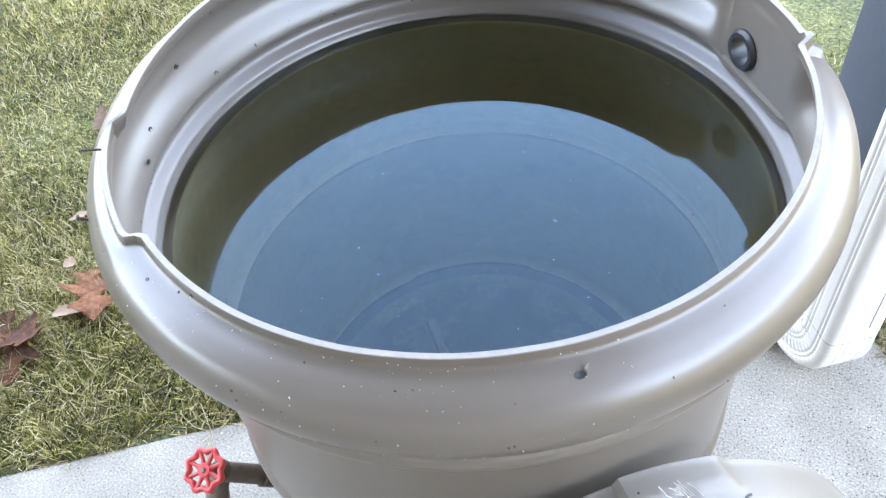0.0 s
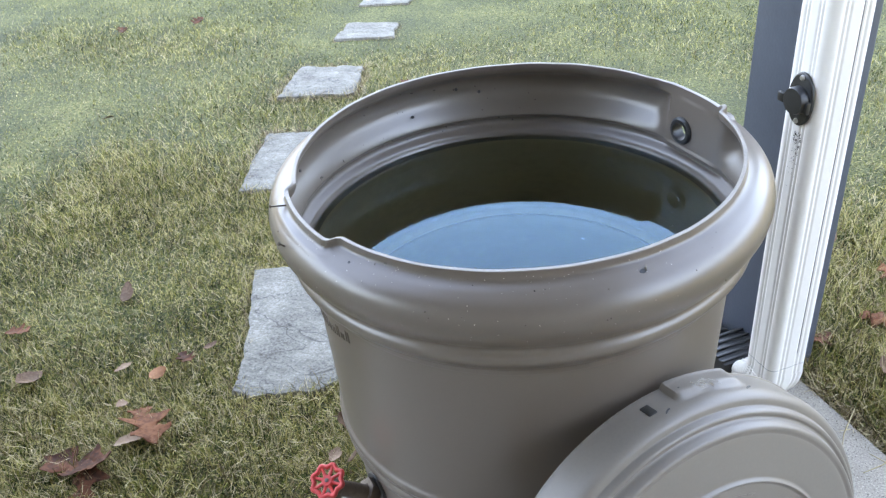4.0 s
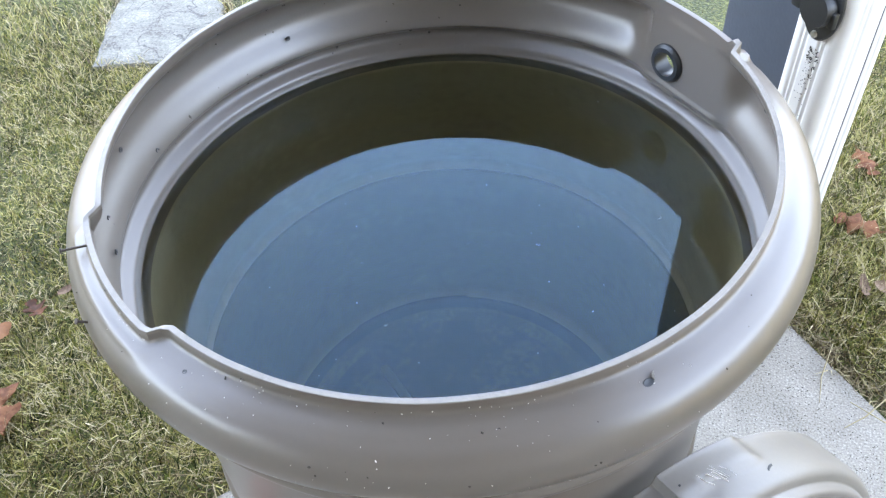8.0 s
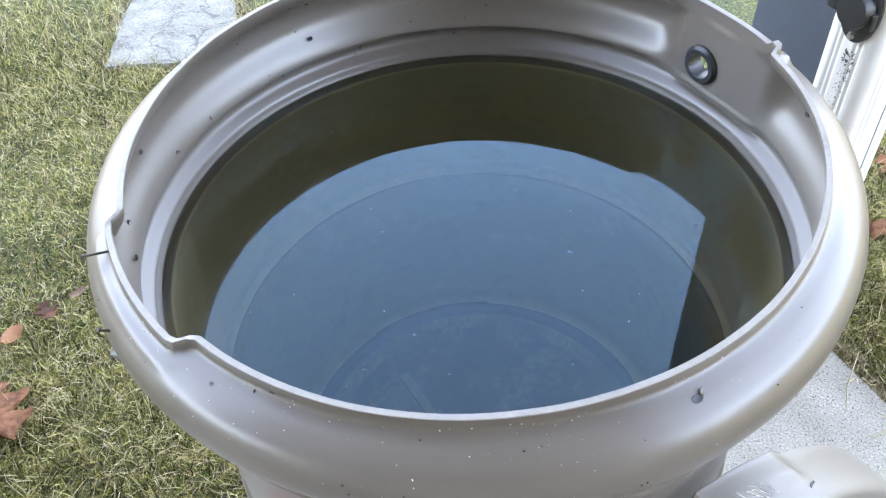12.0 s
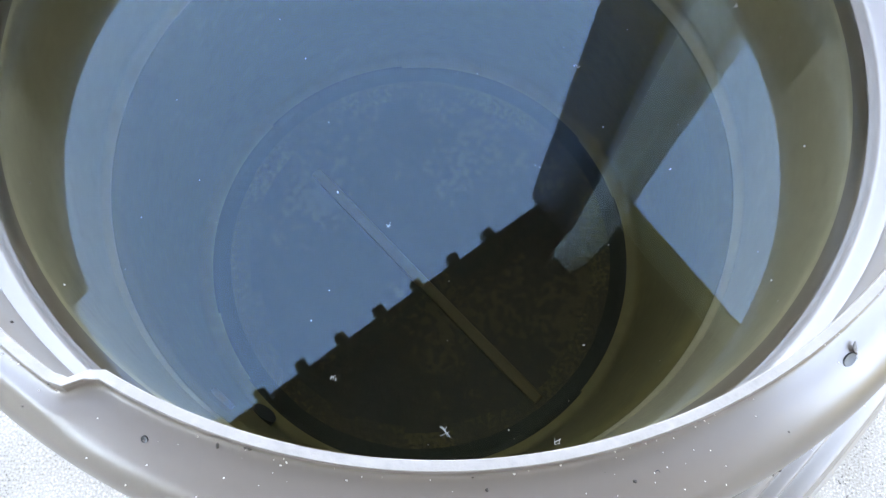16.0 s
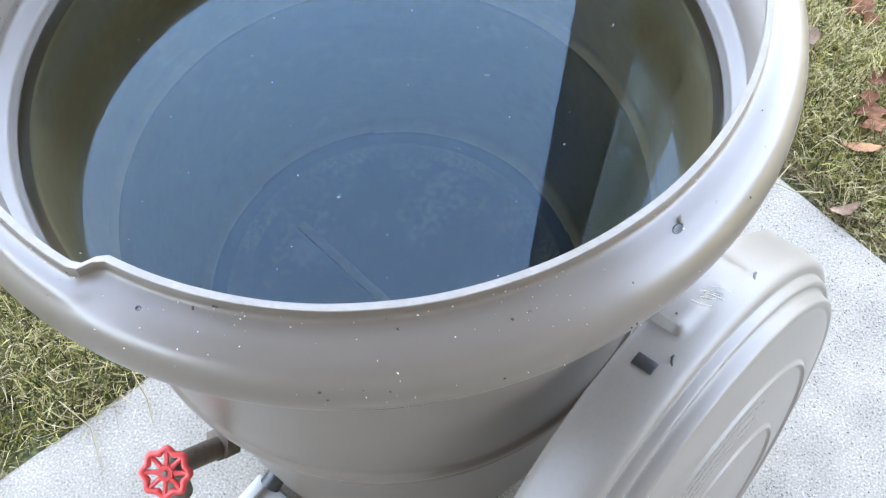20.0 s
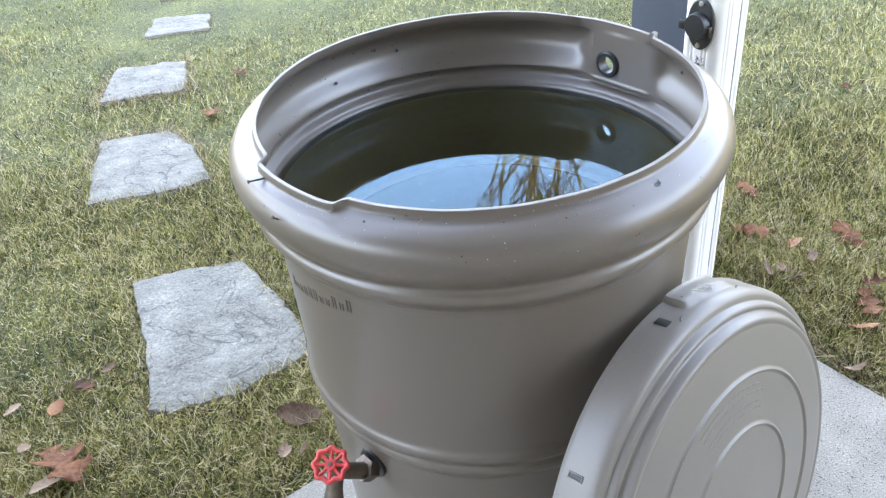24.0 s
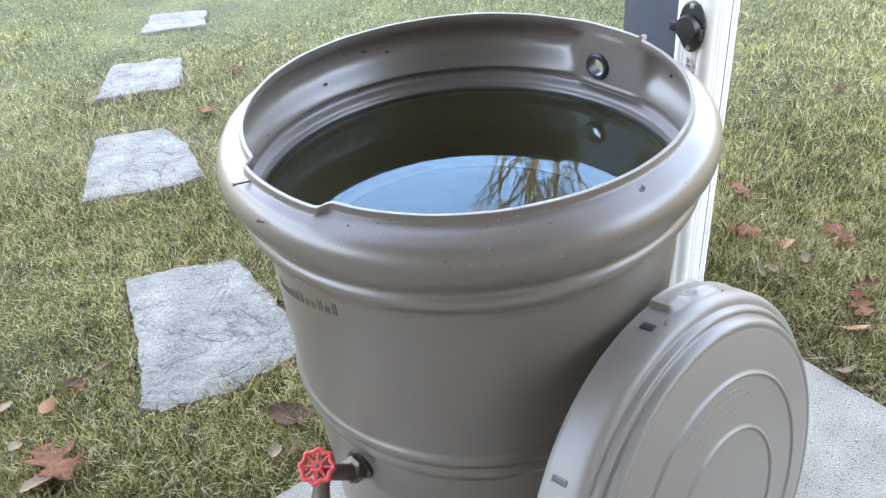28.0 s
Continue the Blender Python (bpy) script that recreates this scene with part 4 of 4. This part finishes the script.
def on_ring(prof, a0, a1, sign):
    def f(rnd):
        i = rnd.randrange(1, len(prof) - 1)
        (r0, z0), (r1, z1) = prof[i], prof[i + 1]
        t = rnd.random()
        ang = rnd.uniform(a0, a1)
        a = radians(ang)
        r, z = r0 + (r1 - r0) * t, z0 + (z1 - z0) * t
        r, z = rim_shape(r, z, a % (2 * math.pi), 0 if sign > 0 else len(OUTER) + 5)
        n2 = Vector((z0 - z1, r1 - r0)) if sign > 0 else Vector((z1 - z0, -(r1 - r0)))
        n2 = n2.normalized()
        d = Vector((math.cos(a), math.sin(a), 0))
        nrm = (d * abs(n2.x) * sign + Vector((0, 0, abs(n2.y)))).normalized()
        return d * r + Vector((0, 0, z)), nrm
    return f


def on_water(rnd):
    r, a = 0.285 * math.sqrt(rnd.random()), rnd.uniform(0, 6.28)
    return Vector((r * math.cos(a), r * math.sin(a), ZW + 0.0002)), Vector((0, 0, 1))


def on_slab(rnd):
    while True:     # the aggregate shows in worn patches, mostly towards the post
        a, bb = rnd.uniform(-0.9, 0.68), rnd.uniform(-0.2, 1.0)
        if noise.noise((a * 5, bb * 5, 2.0)) + 0.9 * (a - 0.1) > rnd.uniform(-0.5, 0.5):
            break
    return plan(a, bb, 0.0005), Vector((0, 0, 1))


M_GRIT = mat("dark_aggregate", (0.115, 0.098, 0.080), 0.9)
M_CRUMB = mat("dark_crumb", (0.05, 0.04, 0.03), 0.8)
specks("rim_specks", 120, 1, on_ring(OUT_UP, -130, -45, 1), M_SPECK, 0.00038, "pale dust specks on the barrel rim")
specks("rim_crumbs", 26, 2, on_ring(OUT_UP, -150, -30, 1), M_CRUMB, 0.0007, "dark crumbs on the barrel rim")
specks("wall_crumbs", 46, 3, on_ring(IN_UP, 95, 230, -1), M_CRUMB, 0.0012, "dark scuffs inside the rim")
specks("water_specks", 70, 4, on_water, M_SPECK, 0.00045, "pale specks floating on the water")
specks("slab_grit", 9000, 5, on_slab, M_GRIT, 0.00085, "dark grit on the concrete")
specks("slab_sand", 1500, 6, on_slab, M_SPECK, 0.00042, "pale grit on the concrete")


def on_spout(rnd):
    z = 0.640 - abs(rnd.gauss(0, 0.035))
    return PORCH @ Vector((SA - WA / 2 - 0.0005, -SB - 0.006 + rnd.choice((-0.006, 0.0, 0.005)) + rnd.gauss(0, 0.0018), z)), PORCH.to_3x3() @ Vector((-1, 0, 0))


specks("spout_dirt", 130, 7, on_spout, M_CRUMB, 0.0008, "dark dirt flecks under the diverter cap")

# drifting scraps on the water
for k, (x, y, ln_) in enumerate([(-0.029, -0.135, 0.005), (0.006, -0.261, 0.008), (0.211, 0.033, 0.005), (0.097, -0.018, 0.004), (0.071, -0.267, 0.005), (-0.059, -0.231, 0.004)]):
    rnd = random.Random(k)
    o = part("floating_scrap", join(*[tube([(rnd.uniform(-1, 1) * ln_ * 0.4, rnd.uniform(-1, 1) * ln_ * 0.4, 0), (rnd.uniform(-1, 1) * ln_ * 0.5, rnd.uniform(-1, 1) * ln_ * 0.5, 0.001)], 0.00022, 5) for _ in range(5)]), M_SCRAP)
    o.location = (x, y, ZW + 0.0006)
    tagged(o, "pale plant scrap floating on the water", "debris", "floating scraps")

# dead stalks along the slab
for k, pts in enumerate([[(0.66, 0.30, 0.012), (0.62, 0.26, 0.006), (0.585, 0.235, 0.004)], [(0.585, 0.40, 0.010), (0.56, 0.33, 0.004), (0.552, 0.28, 0.003)], [(-0.50, -0.06, 0.012), (-0.45, -0.10, 0.006), (-0.425, -0.165, 0.003)],
                         [(0.70, 0.24, 0.012), (0.655, 0.245, 0.010), (0.60, 0.285, 0.006)], [(-0.40, -0.02, 0.014), (-0.375, -0.06, 0.006), (-0.362, -0.10, 0.003)]]):
    o = part("dry_stalk", tube(pts, [0.0013, 0.0011, 0.0006], 6), M_STRAW)
    tagged(o, "thin dry grass stalk lying over the concrete edge", "stalk", "dry stalks")

# cobweb and string on the lid
for k in range(9):
    rnd = random.Random(40 + k)
    a = radians(79.5 + rnd.uniform(-2.8, 2.8))
    pts = [(0.2952 * math.cos(a + j * 0.006), 0.2952 * math.sin(a + j * 0.006), -0.036 - 0.005 * j + rnd.uniform(-0.004, 0.004)) for j in range(4)]
    part("cobweb", tube(pts, rnd.choice((0.0003, 0.0004, 0.0006)), 5), M_SPECK, lid, "dirty white cobweb strand")

# black drain adaptor under the elbow, with its corrugated pipe
drain = thing("drain_pipe", "black corrugated plastic drain pipe fed by the downspout", "drain pipe", PORCH)
part("adaptor", box(0.104, 0.092, 0.086, (SA - 0.004, 0.161, 0.0435), 0.005), M_BLACK, drain, "black ribbed adaptor box")
for k in range(5):
    part("ridge", box(0.104, 0.006, 0.005, (SA - 0.004, 0.126 + 0.0175 * k, 0.088), 0.0015), M_BLACK, drain)


def corrugated(path, r):
    pts, rad = [], []
    for k in range(len(path) - 1):
        for q in range(12):
            pts.append(Vector(path[k]).lerp(Vector(path[k + 1]), q / 12))
            rad.append(r + 0.0045 * (1 if (len(pts) // 3) % 2 else -1))
    return tube(pts, rad, 24)


CURVE = spline([(0.552, 0.200, 0.045), (0.545, 0.245, 0.045), (0.525, 0.290, 0.044), (0.490, 0.330, 0.040), (0.440, 0.355, 0.030), (0.380, 0.365, 0.000), (0.330, 0.368, -0.05)], 1)
part("hose", corrugated(CURVE, 0.043), M_BLACK, drain, "black corrugated hose", sharp=60)

# drain fitting at the barrel's foot
fit_m = pose(-0.189, -0.214, 0.0, 0, 0, -131 + 90)
fitting = thing("drain_fitting", "weathered grey drain fitting at the foot of the barrel", "fitting", fit_m)
M_GREY = mat("grey_plastic", (0.40, 0.38, 0.35), 0.6, amount=0.15)
part("block", box(0.056, 0.038, 0.036, (0.0, -0.003, 0.018), 0.006), M_GREY, fitting)
part("lever", box(0.018, 0.048, 0.012, (-0.014, -0.010, 0.044), 0.004), M_GREY, fitting, "pale lever")
part("pin", lathe([(0.0025, 0.0), (0.007, 0.0), (0.007, 0.03), (0.0025, 0.03)], 16, m=align((0.006, -0.028, 0.058), (1, 0, 0)), closed=True), M_GREY, fitting)
part("stub", tube([(0.0, 0.010, 0.05), (0.0, 0.035, 0.062)], 0.014, 14), M_BLACK, fitting, "black rubber stub")
